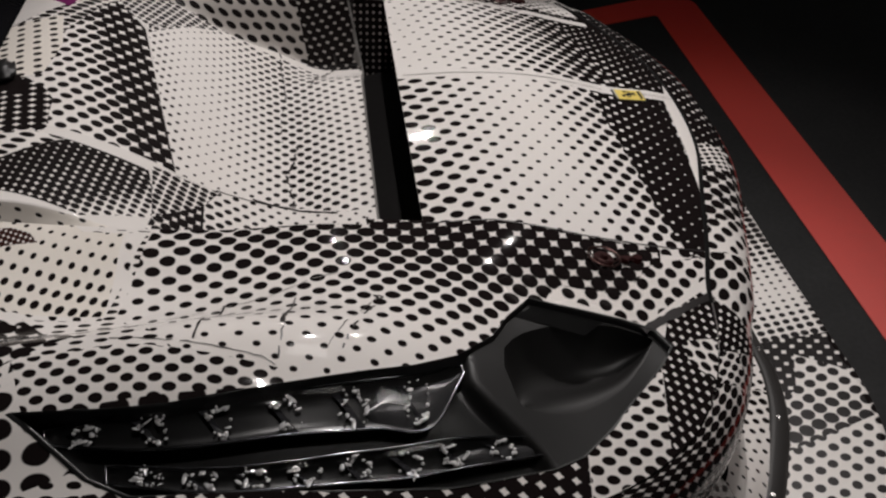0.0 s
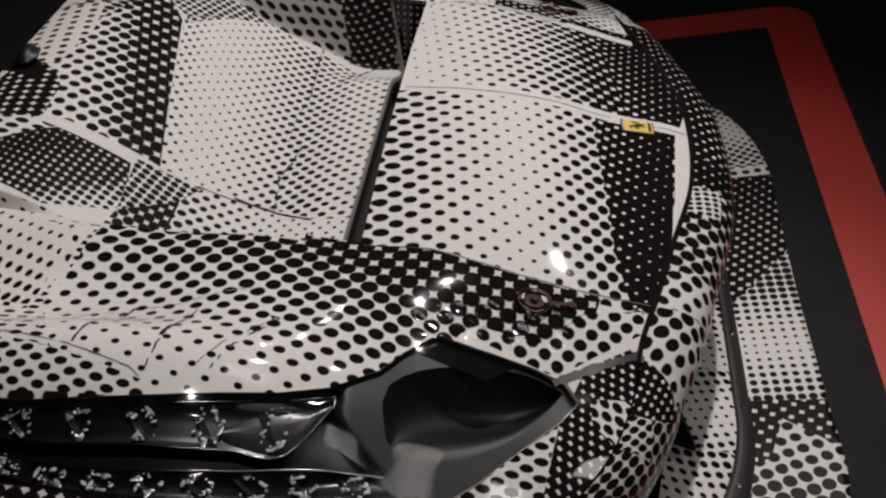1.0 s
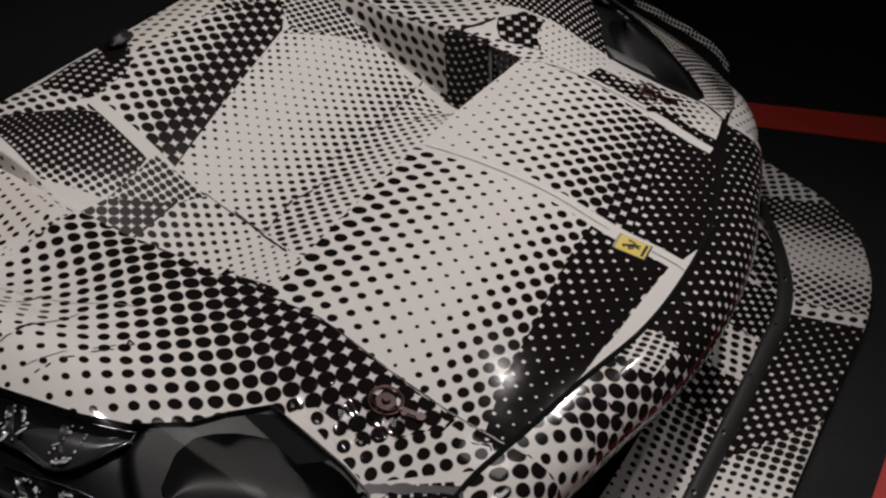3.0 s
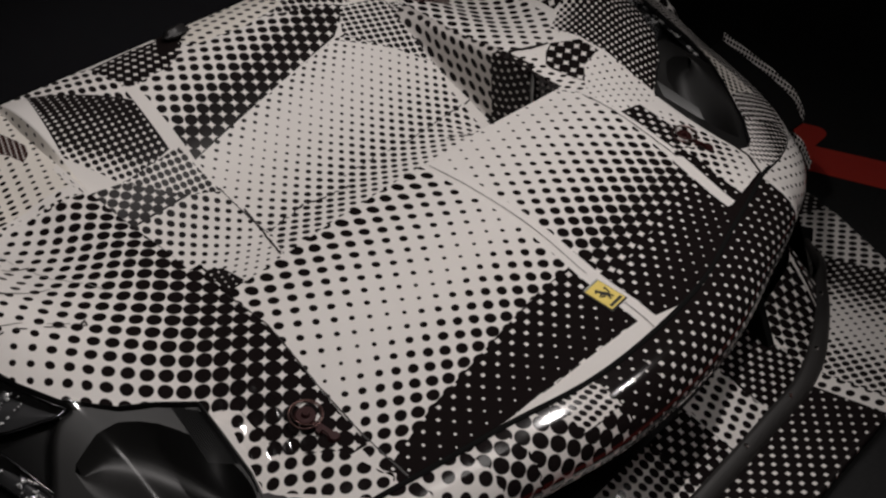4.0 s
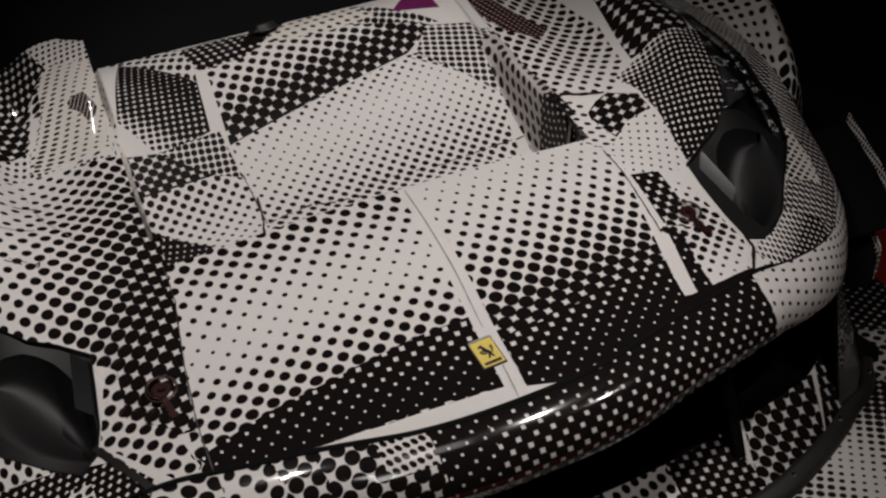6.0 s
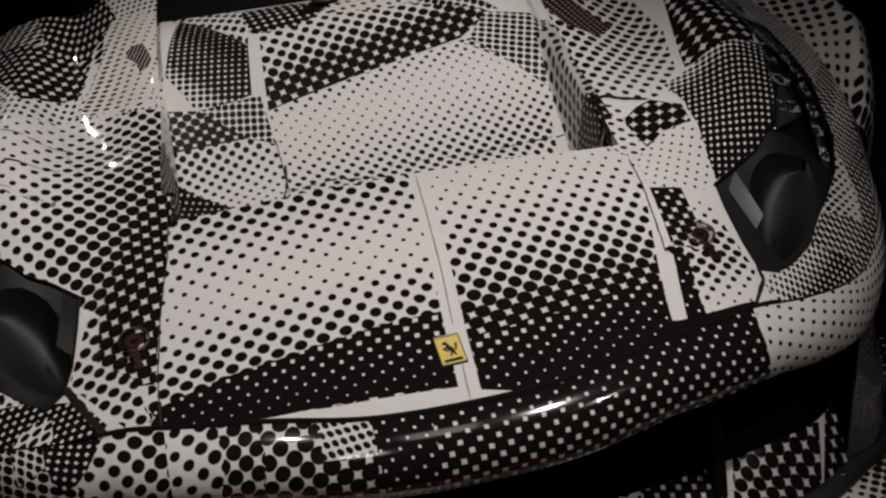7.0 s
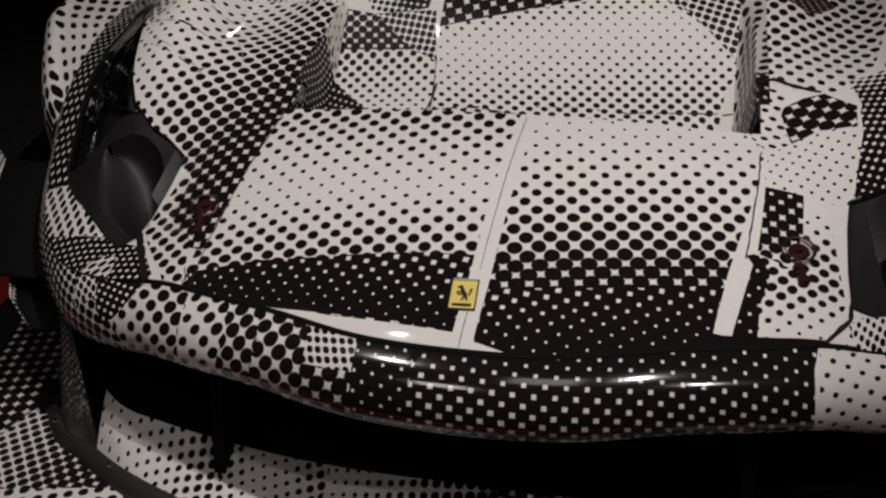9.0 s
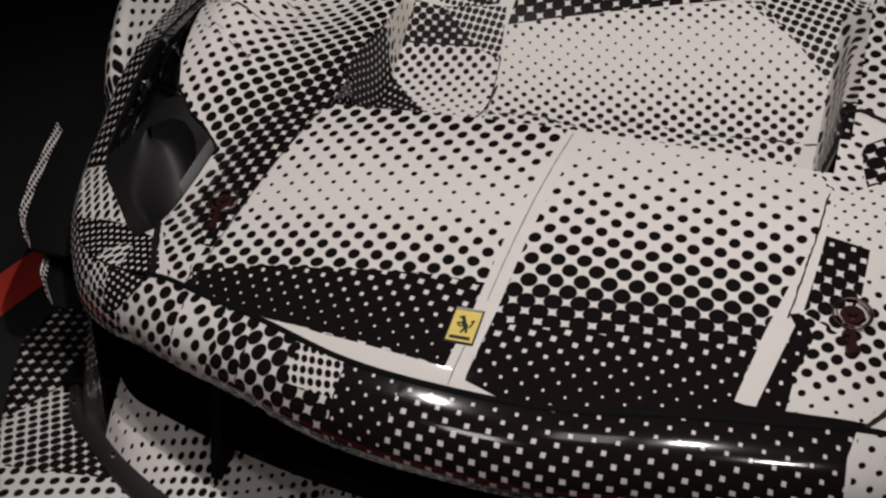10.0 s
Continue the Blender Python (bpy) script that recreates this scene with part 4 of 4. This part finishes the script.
def lamp(side):
    """A headlight: grey housing with a deep scoop, two trays of small reflectors and a clear cover."""
    light = new("headlight")
    light.parent = car
    tagged(light, "dark headlight with two rows of small clear reflectors")
    poly = [(side * x, y) for x, y in LAMPS[side]]
    rnd = random.Random(4)

    def base(x, y):
        step = .595 - .10 * smooth((x - .93) / .13)
        return hood_z(x, y) - .012 - .035 * smooth((y - step) / .035)

    def inner(fn, name, mat, label, hole=None, trough=None):
        rows = [[(side * x, y, fn(x, y)) for x in np.linspace(.68, 1.18, 90)] for y in np.linspace(.2, 1.28, 150)]
        bm = sheet(rows)
        keep = set(cut(bm, poly))
        bmesh.ops.delete(bm, geom=[f for f in bm.faces if f not in keep], context="FACES")
        if hole:
            bmesh.ops.delete(bm, geom=cut(bm, hole), context="FACES")
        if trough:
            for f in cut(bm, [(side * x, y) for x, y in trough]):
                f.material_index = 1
        bmesh.ops.recalc_face_normals(bm, faces=bm.faces[:])
        return part(name, bm, mat, light, label)

    us = [k / 30 for k in range(31)]

    def bowl(u, q):
        return tuple(c(u) + 1.3 * (r(u) - c(u)) * (1 - q) for c, r in zip(BRIM, RIDGE))

    def dip(q):
        return smooth(q / .74) if q < .74 else 1 - ((q - .74) / .26) ** 3

    mouth = [(side * x, y) for x, y in [bowl(u, 1) for u in us[::2]] + [bowl(u, 0) for u in us[::-2]]]
    # The trough's shade is put into its colour: its faces are black.
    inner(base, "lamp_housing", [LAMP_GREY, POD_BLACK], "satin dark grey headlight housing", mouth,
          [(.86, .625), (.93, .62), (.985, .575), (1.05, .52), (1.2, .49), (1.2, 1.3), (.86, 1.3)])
    inner(lambda x, y: hood_z(x, y) - .004, "lamp_cover", GLASS, "clear headlight cover").visible_shadow = False
    rows = []
    for u in us:
        deep = .085 * math.sin(math.pi * min(1, .06 + u * .86) ** 1.1) ** .8
        row = []
        for k in range(25):
            q = k / 24
            x, y = bowl(u, q)
            row.append((side * x, y, base(x, y) - deep * dip(q)))
        rows.append(row)
    bm = sheet(rows)
    bmesh.ops.recalc_face_normals(bm, faces=bm.faces[:])
    part("lamp_scoop", bm, LAMP_GREY, light, "deep smooth dark scoop")
    # ribbed plate over the scoop's inner edge
    rows = []
    for k in range(25):
        t = k / 24
        row = []
        for q in (0, .5, 1):
            x = (.731 + .018 * q) * (1 - t) + (.770 + .016 * q) * t
            y = (.462 - .108 * q) * (1 - t) + (.512 - .118 * q) * t
            row.append((side * x, y, hood_z(x, y) - .010 - .0016 * (k % 2)))
        rows.append(row)
    part("ribbed_plate", sheet(rows), POD_BLACK, light, "small ribbed dark plate", smooth=False)
    for ys, xin, xout, count in TRAYS:
        edge_in, edge_out = Curve(ys, xin), Curve(ys, xout)
        span = [ys[0] + (ys[-1] - ys[0]) * k / 40 for k in range(41)]

        def spot(y, q, lift):
            x = edge_in(y) * (1 - q) + edge_out(y) * q
            return Vector((side * x, y, hood_z(x, y) - .021 + lift))

        body = part("lamp_tray", sheet([[spot(y, q, -.012 + .010 * abs(2 * q - 1) ** 4) for q in np.linspace(0, 1, 9)] for y in span]), POD_BLACK, light, "long black reflector tray")
        # bead round the tray
        loop = [spot(y, 0, .001) for y in span] + [spot(y, 1, .001) for y in span[::-1]]
        bm = bmesh.new()
        rings = []
        for k, p in enumerate(loop):
            d = loop[(k + 1) % len(loop)] - loop[k - 1]
            n = Vector((d.y, -d.x, 0)).normalized()
            rings.append([bm.verts.new((p.x + n.x * .0022 * math.cos(w), p.y + n.y * .0022 * math.cos(w), p.z + .0022 * math.sin(w))) for w in (0, .8, 1.57, 2.34, 3.14)])
        for k, r0 in enumerate(rings):
            r1 = rings[(k + 1) % len(rings)]
            for q in range(4):
                bm.faces.new((r0[q], r0[q + 1], r1[q + 1], r1[q]))
        part("tray_bead", bm, BEAD, body, "thin shiny bead")
        lens = part("tray_lens", sheet([[spot(y, q, .003 + .004 * math.sin(math.pi * q)) for q in np.linspace(0, 1, 9)] for y in span]), GLASS, body, "clear glossy tray lens")
        lens.visible_shadow = False
        # a smooth grey blade at the front end
        rows = []
        for k in range(15):
            y = ys[0] + .006 + .15 * k / 14
            w = .40 * math.sin(math.pi * min(1, .12 + .88 * k / 14)) ** .6
            rows.append([spot(y, .5 + .12 * k / 14 + w * q, -.004 - .006 * q * q) for q in (-1, -.6, -.2, .2, .6, 1)])
        part("clear_blade", sheet(rows), BLADE, body, "smooth grey plastic blade")
        # each cluster: a slanted clear vane and cut-glass beads round it
        for k in range(count):
            y = ys[0] + .075 + (ys[-1] - ys[0] - .13) * k / (count - 1)
            bm = bmesh.new()
            rows = [[spot(y + .030 * (1 - q) - .012 + .012 * h, .12 + .76 * q, -.008 + .009 * h * math.sin(math.pi * q)) for h in (0, .5, 1)] for q in np.linspace(0, 1, 7)]
            part("lamp_vane", sheet(rows), VANE, body, "slanted clear vane")
            for n in range(22):
                a, r = rnd.uniform(0, 2 * math.pi), rnd.uniform(.0024, .0042)
                p = spot(y + .016 * math.cos(a) + rnd.uniform(-.006, .006), .5 + .36 * math.sin(a) + rnd.uniform(-.06, .06), rnd.uniform(-.002, .003))
                if n % 2:
                    facet(bm, p, r, rnd.choice((1, 1, 1.6, 3)), rnd)
                else:
                    bmesh.ops.create_icosphere(bm, subdivisions=2, radius=r * .62, matrix=Matrix.Translation(p))
            tagged(part("reflector", bm, CRYSTAL, body), "cluster of small cut-glass reflectors", kind="stuff")
    # black rubber rim
    bm = bmesh.new()
    n = len(poly)
    ring = [[bm.verts.new((x + (cx - x) * s, y + (cy - y) * s, hood_z(x, y) + dz)) for x, y in poly] for s, dz in ((-.006, .0005), (.003, .002), (.010, .0015), (.015, -.006), (.018, -.03)) for cx, cy in ((side * .95, .66),)]
    for r0, r1 in zip(ring, ring[1:]):
        for k in range(n):
            j = (k + 1) % n
            bm.faces.new((r0[k], r0[j], r1[j], r1[k]))
    part("lamp_rim", bm, POD_BLACK, light, "black rubber rim")


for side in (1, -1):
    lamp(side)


def ring_mesh(bm, m, big, small, height, segs=32, tube=6):
    loops = []
    for k in range(segs):
        a = 2 * math.pi * k / segs
        loops.append([bm.verts.new(m @ Vector(((big + small * math.cos(w)) * math.cos(a), (big + small * math.cos(w)) * math.sin(a), height + small * math.sin(w)))) for w in (2 * math.pi * q / tube for q in range(tube))])
    for k in range(segs):
        for q in range(tube):
            bm.faces.new((loops[k][q], loops[(k + 1) % segs][q], loops[(k + 1) % segs][(q + 1) % tube], loops[k][(q + 1) % tube]))


def hood_pin(x, y):
    """A quick-release hood pin: ring, small disc and a lug in front."""
    pin = new("hood_pin")
    pin.parent = car
    tagged(pin, "dark red hood pin with a wire ring")
    slope = (hood_z(x, y + .02) - hood_z(x, y - .02)) / .04
    tilt = Matrix.Translation((x, y, hood_z(x, y))) @ Matrix.Rotation(math.atan(slope), 4, "X")
    bm = bmesh.new()
    ring_mesh(bm, tilt, .031, .0018, .006)
    ring_mesh(bm, tilt @ Matrix.Rotation(radians(8), 4, "Y"), .027, .0014, .009)
    part("pin_ring", bm, DARK_WIRE, pin, "thin wire ring")
    bm = bmesh.new()
    bmesh.ops.create_cone(bm, cap_ends=True, segments=24, radius1=.021, radius2=.018, depth=.004, matrix=tilt @ Matrix.Translation((0, 0, .002)))
    bmesh.ops.create_cone(bm, cap_ends=True, segments=16, radius1=.009, radius2=.006, depth=.008, matrix=tilt @ Matrix.Translation((0, 0, .007)))
    part("pin_disc", bm, RED_METAL, pin, "dark red disc", smooth=False)
    bm = bmesh.new()
    bmesh.ops.create_cube(bm, size=1, matrix=tilt @ Matrix.Translation((.004, -.046, .004)) @ Matrix.Rotation(.2, 4, "Z") @ Matrix.Diagonal((.014, .046, .007, 1)))
    bmesh.ops.bevel(bm, geom=bm.edges[:], offset=.003, segments=2, affect="EDGES")
    bmesh.ops.create_cone(bm, cap_ends=True, segments=14, radius1=.013, radius2=.009, depth=.008, matrix=tilt @ Matrix.Translation((.008, -.068, .004)))
    bmesh.ops.create_cone(bm, cap_ends=True, segments=12, radius1=.007, radius2=.005, depth=.008, matrix=tilt @ Matrix.Translation((-.006, -.042, .006)))
    part("pin_lug", bm, RED_METAL, pin, "dark red lug", smooth=False)


hood_pin(-.616, .317)
hood_pin(.597, .315)


def badge(x, y, turn):
    """A small yellow badge with a dark emblem on the hood stripe."""
    plate = new("badge")
    plate.parent = car
    tagged(plate, "small yellow badge with a black emblem")
    slope = (hood_z(x, y + .03) - hood_z(x, y - .03)) / .06
    m = Matrix.Translation((x, y, hood_z(x, y) + .001)) @ Matrix.Rotation(math.atan(slope), 4, "X") @ Matrix.Rotation(radians(turn), 4, "Z")

    def slab(w, h, z, cx=0, cy=0):
        bm = bmesh.new()
        bmesh.ops.create_cube(bm, size=1, matrix=m @ Matrix.Translation((cx, cy, z)) @ Matrix.Diagonal((w, h, .002, 1)))
        return bm
    part("badge_frame", slab(.052, .075, .001), BADGE_BLACK, plate, smooth=False)
    part("badge_face", slab(.047, .066, .0025, 0, -.001), YELLOW, plate, "yellow enamel face", smooth=False)
    part("badge_bar", slab(.036, .006, .004, 0, -.027), BADGE_BLACK, plate, smooth=False)
    part("badge_top", slab(.046, .004, .004, 0, .0345), surface("badge_grey", (.35, .36, .33), .4), plate, smooth=False)
    bm = bmesh.new()
    for cx, cy, rx, ry, a in ((.001, .001, .0095, .0048, -52), (-.003, .011, .0032, .0075, 28), (-.0075, .0165, .0055, .0028, 25), (.006, -.009, .0024, .0085, 18), (.0005, -.011, .002, .0075, -22), (-.009, .004, .006, .0018, 12), (-.0075, -.002, .0055, .0017, -28), (.0125, .002, .0018, .0085, -20), (.013, .010, .0042, .0018, 35)):
        bmesh.ops.create_circle(bm, cap_ends=True, segments=20, radius=1, matrix=m @ Matrix.Translation((cx, cy, .0046)) @ Matrix.Rotation(radians(a), 4, "Z") @ Matrix.Diagonal((rx, ry, 1, 1)))
    part("badge_emblem", bm, BADGE_BLACK, plate, "plain black emblem", smooth=False)


badge(-.008, .107, 3)

# splitter plate, lip, tray and intake
outer_line = Curve((0, .35, .62, .8, .99, 1.11, 1.2, 1.3, 1.37, 1.40), (-.255, -.26, -.258, -.215, -.115, .0, .125, .28, .45, .7), flat=True)
lip_line = Curve((0, .35, .5, .6, .71, .9, 1.05, 1.12, 1.16), (-.088, -.086, -.082, -.062, -.02, .08, .19, .33, .6), flat=True)


def plate_point(t, s):
    """Across the car by t (-1 to 1), from the lip (s=0) to the outer edge (s=1)."""
    xo, xi = 1.39 * t, 1.15 * t
    yo, yi = outer_line(abs(xo)), lip_line(abs(xi))
    return (xi + (xo - xi) * s, yi + (yo - yi) * s)


def wide(t):
    return math.copysign(abs(t) ** .9, t)


TS = [wide(t) for t in np.linspace(-1, 1, 161)]
rows = [[(*plate_point(t, s), .058 - .006 * s) for t in TS] for s in np.linspace(0, 1, 14)]
rows += [[(*plate_point(t, 1.0), .040) for t in TS], [(*plate_point(t, .0), .040) for t in TS]]
PLATE = Panel(sheet(rows))
PLATE.rough, PLATE.gloss = 0.3, 0.1
fold_line = Curve((0, .3, .525, .7, .82, .88), (.015, .024, .045, .066, .09, .13), flat=True)
top_height = Curve((0, .5, .6, .75, .88), (.15, .15, .158, .175, .197), flat=True)
rows = []
for d in np.linspace(0, 2, 21):
    row = []
    for x in np.linspace(-.868, .868, 150):
        a = abs(x)
        low, fold, top = lip_line(a) + .03, fold_line(a), top_height(a)
        mid = .12 + .25 * (top - .15)
        row.append((x, low + (fold - low) * d, .088 + (mid - .088) * d) if d <= 1 else (x, fold + .055 * (d - 1), mid + (top - mid) * (d - 1)))
    rows.append(row)
TRAY = Panel(sheet(rows))


def across(panel, x0, s0, x1, s1, pitch, turn, grade, white=False, y0=-.4, y1=.9):
    """A piece of wrap between two slanted lines across a panel (x = x0 + s0 * y and so on); grade: dot sizes from x0 to x1."""
    a, b = radians(turn), radians(turn + 90)
    dots = (0.01, 0.0, pitch * math.cos(a), pitch * math.sin(a), pitch * math.cos(b), pitch * math.sin(b))
    lo, hi = x0 + s0 * -.15, x1 + s1 * -.15
    stops = [(lo + (hi - lo) * k / max(1, len(grade) - 1), g) for k, g in enumerate(grade)]
    wrap(panel, [(x0 + s0 * y0, y0), (x1 + s1 * y0, y0), (x1 + s1 * y1, y1), (x0 + s0 * y1, y1)], dots, (1, 0), stops, white)


for piece in (
        (1.066, -.09, 1.669, -1.36, .031, 25, (.34, .34)), (.572, -.066, 1.066, -.09, .0235, -38, (.36, .40, .30, .14, .20, .36, .50, .60, .68)), (.517, -.066, .572, -.066, .034, 8, (.3, .3)),
        (-.152, -1.29, .517, -.066, .027, 35, (.70, .74, .82), True), (-.36, 0, -.152, -1.29, .0245, 2, (.40, .30, .12, .20, .34, .44)), (-.70, 0, -.36, 0, .034, 20, (.52, .36, .30)), (-1.205, .36, -.70, 0, .026, 40, (.20, .38, .46, .56, .70)), (-1.6, .36, -1.205, .36, .034, 15, (.76, .60), True)):
    across(PLATE, *piece)
wrap(PLATE, [(1.15, .36), (1.28, .285), (1.6, .3), (1.6, 1), (1.1, 1), (1.1, .5)], (0, 0, .024, .010, -.010, .024), stops=[(0, .72)], white=True)
wrap(PLATE, [(-.36, -.05), (-.36, -.30), (-.45, -.30), (-.494, -.257), (-.415, -.156), (-.524, -.118), (-.56, -.05)], (0, 0, .024, .014, -.014, .024), stops=[(0, .72)], white=True)
wrap(PLATE, [(-1.3, -.08), (-1.005, -.025), (-.797, .013), (-.70, .0), (-.62, -.3), (-1.3, -.3)], (0, 0, .031, .012, -.012, .031), stops=[(0, .30)])
for x0, x1, pitch, turn, grade, white, slant in (
        (.76, 1.3, .026, 60, (.55, .62), False, .5), (.55, .76, .030, 40, (.44, .5), False, .4), (.36, .55, .024, 35, (.72, .66), True, .0), (.20, .36, .028, 15, (.3, .36), False, .1),
        (.06, .20, .026, 40, (.70, .64), True, .0), (-.30, .06, .024, 5, (.12, .3, .5), False, .0), (-.54, -.30, .024, 20, (.34, .14, .2, .4), False, .0), (-1.3, -.54, .025, 12, (.46, .40, .30, .14, .12, .22, .36), False, .1)):
    across(TRAY, x0, slant, x1, slant, pitch, turn, grade, white)
part("splitter", PLATE.bm, PLATE.mats, car, "flat splitter wrapped in dots")
part("front_tray", TRAY.bm, TRAY.mats, car, "sloping lower front panel with dots")
rows = [[(*plate_point(t, s), z) for t in TS] for s, z in ((.03, .058), (.03, .070), (.0, .078), (-.10, .090), (-.17, .092), (-.22, .07))]
part("splitter_lip", sheet(rows), CARBON, car, "dark lip along the splitter")
for t in (-.9, -.72, -.55, -.36, -.15, .02, .2, .38, .55, .74, .9):
    bm = bmesh.new()
    x, y = plate_point(t, -.08)
    bmesh.ops.create_cone(bm, cap_ends=True, segments=14, radius1=.006, radius2=.0045, depth=.005, matrix=Matrix.Translation((x, y, .090)))
    part("lip_bolt", bm, CHROME, car, smooth=False)
# sheet painted black for the intake's unlit depth, fins, underside added to hide floor
rows = [[(x * .96, y, z) for x, y in ((x, nose_edge(x) + .10 + .16 * max(0, 1 - abs(x) / .9)) for x in np.linspace(-1.25, 1.25, 60))] for z in (.05, .2, .32, .46)]
part("intake", sheet(rows), VOID, car, "black sheet for the unlit front intake")
part("underside", box(-1.1, 1.1, .22, 1.9, .05, .10), VOID, car, smooth=False)
for side in (1, -1):
    bm = bmesh.new()
    pts = [(.035, .10), (.10, .36), (.30, .40), (.30, .10)]
    for dx in (-.013, .013):
        bm.faces.new([bm.verts.new((side * .54 + dx, y, z)) for y, z in pts])
    v = bm.verts[:]
    for k in range(4):
        j = (k + 1) % 4
        bm.faces.new((v[k], v[j], v[4 + j], v[4 + k]))
    part("intake_fin", bm, VOID, car, "black vertical intake fin", smooth=False)
    # curved winglets on the fender side: a dark plate with a dotted upturned edge
    for tips in (((1.17, .30, .40), (1.245, .37, .425), (1.285, .46, .455), (1.325, .56, .48), (1.37, .68, .51)), ((1.06, .22, .315), (1.13, .28, .33), (1.165, .34, .345), (1.19, .41, .365), (1.21, .48, .385))):
        canard = new("winglet")
        canard.parent = car
        tagged(canard, "small dark winglet with a dotted upturned edge")
        n, path = 20, []
        for k in range(n):
            t = k / (n - 1) * (len(tips) - 1)
            i = min(int(t), len(tips) - 2)
            path.append(Vector(tips[i]).lerp(Vector(tips[i + 1]), t - i))
        roots = [Vector((1.02 + .16 * k / (n - 1), p.y + .04, p.z - .03)) for k, p in enumerate(path)]
        part("winglet_plate", sheet([[(side * (r.x + (p.x - r.x) * s), r.y + (p.y - r.y) * s, r.z + (p.z - r.z) * s + dz) for r, p in zip(roots, path)] for s, dz in ((0, -.006), (0, 0), (.5, 0), (1, 0), (1, -.006), (.5, -.006))]), VOID, canard)
        edge = Panel(sheet([[(side * (p.x + d), p.y, p.z + h) for p in path] for d, h in ((0, .0), (.005, .008), (.008, .016), (.009, .022), (.012, .021))]), 1, lambda v: (v.y, v.z))
        wrap(edge, [(-2, -2), (2, -2), (2, 2), (-2, 2)], (0, 0, .014, .002, -.002, .012), stops=[(0, .36)])
        part("winglet_edge", edge.bm, edge.mats, canard, "dotted upturned edge")

# wide flares behind the headlights
for side in (1, -1):
    rows = []
    for k in range(46):
        y = .76 + 1.3 * k / 45
        q = min(1, (y - .76) / .34)
        xc, zc = 1.245 + .185 * q ** .7 + .03 * min(1, max(0, (y - 1.1) / .6)), .60 + .17 * q ** .8 + .08 * min(1, max(0, (y - 1.1) / .5))
        xi, zi = 1.13 + .04 * q, min(hood_z(1.15, min(y, 1.46)) - .03, zc + .02)
        line = [(xi, zi), (xi + (xc - xi) * .35, zi + (zc - zi) * .3 - .012), (xc - .05, zc - .012), (xc - .02, zc - .001), (xc, zc - .006), (xc + .018, zc - .03), (xc + .028, zc - .08), (xc + .026, zc - .2), (xc + .01, .32)]
        fine = Curve(range(9), [p[0] for p in line]), Curve(range(9), [p[1] for p in line])
        rows.append([(side * fine[0](t), y, fine[1](t)) for t in np.linspace(0, 8, 40)])
    FLARE = Panel(sheet(rows), 1, lambda v: (v.y, abs(v.x) - v.z))
    wrap(FLARE, [(-2, 0), (2, 0), (2, 3), (-2, 3)], (1.0, 0, .046, .006, -.006, .032), (1, 0), [(.8, .42), (.9, .26), (1.02, .2), (1.15, .3), (1.4, .36)])
    part("fender_flare", FLARE.bm, FLARE.mats, car, "wide fender flare with small dots")

# fender sides down to the splitter
for side in (1, -1):
    rows = []
    for q in np.linspace(0, 1, 12):
        row = []
        for u in np.linspace(0, 1, 40):
            x0, x1 = .945 + .31 * u, .868 + .285 * u
            y0, y1 = nose_edge(x0) - .022 + .03 * u, lip_line(x1) + .035
            z0 = hood_z(x0, nose_edge(x0)) - .12
            row.append((side * (x0 + (x1 - x0) * q), y0 + (y1 - y0) * q, z0 + (.056 - z0) * q))
        rows.append(row)
    rows = [[(side * (abs(x) + .004), y + .014, z) for x, y, z in row] for row in rows[::-1]] + rows
    SIDE = Panel(sheet(rows), 1, lambda v: (v.y, v.z))
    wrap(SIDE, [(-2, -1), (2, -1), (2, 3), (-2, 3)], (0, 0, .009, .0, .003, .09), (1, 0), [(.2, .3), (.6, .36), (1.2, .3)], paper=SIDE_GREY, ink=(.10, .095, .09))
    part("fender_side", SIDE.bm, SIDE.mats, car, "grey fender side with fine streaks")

# windscreen and cowl
rows = []
for k in range(24):
    t = k / 23
    rows.append([(x, BACK - .01 + .24 * (abs(x) / .72) ** 4 + 1.0 * t, .925 - .03 * (x / .6) ** 2 + .50 * t - .12 * t * t) for x in np.linspace(-.85, .85, 30)])
part("windscreen", sheet(rows), DARK_GLASS, car, "dark tinted windscreen")
bm = bmesh.new()
bmesh.ops.create_cube(bm, size=1, matrix=Matrix.Translation((-.06, 1.43, .962)) @ Matrix.Rotation(.25, 4, "Z") @ Matrix.Diagonal((.08, .045, .032, 1)))
bmesh.ops.bevel(bm, geom=bm.edges[:], offset=.012, segments=3, affect="EDGES")
part("wiper_base", bm, RUBBER, car, "black wiper base on the cowl")
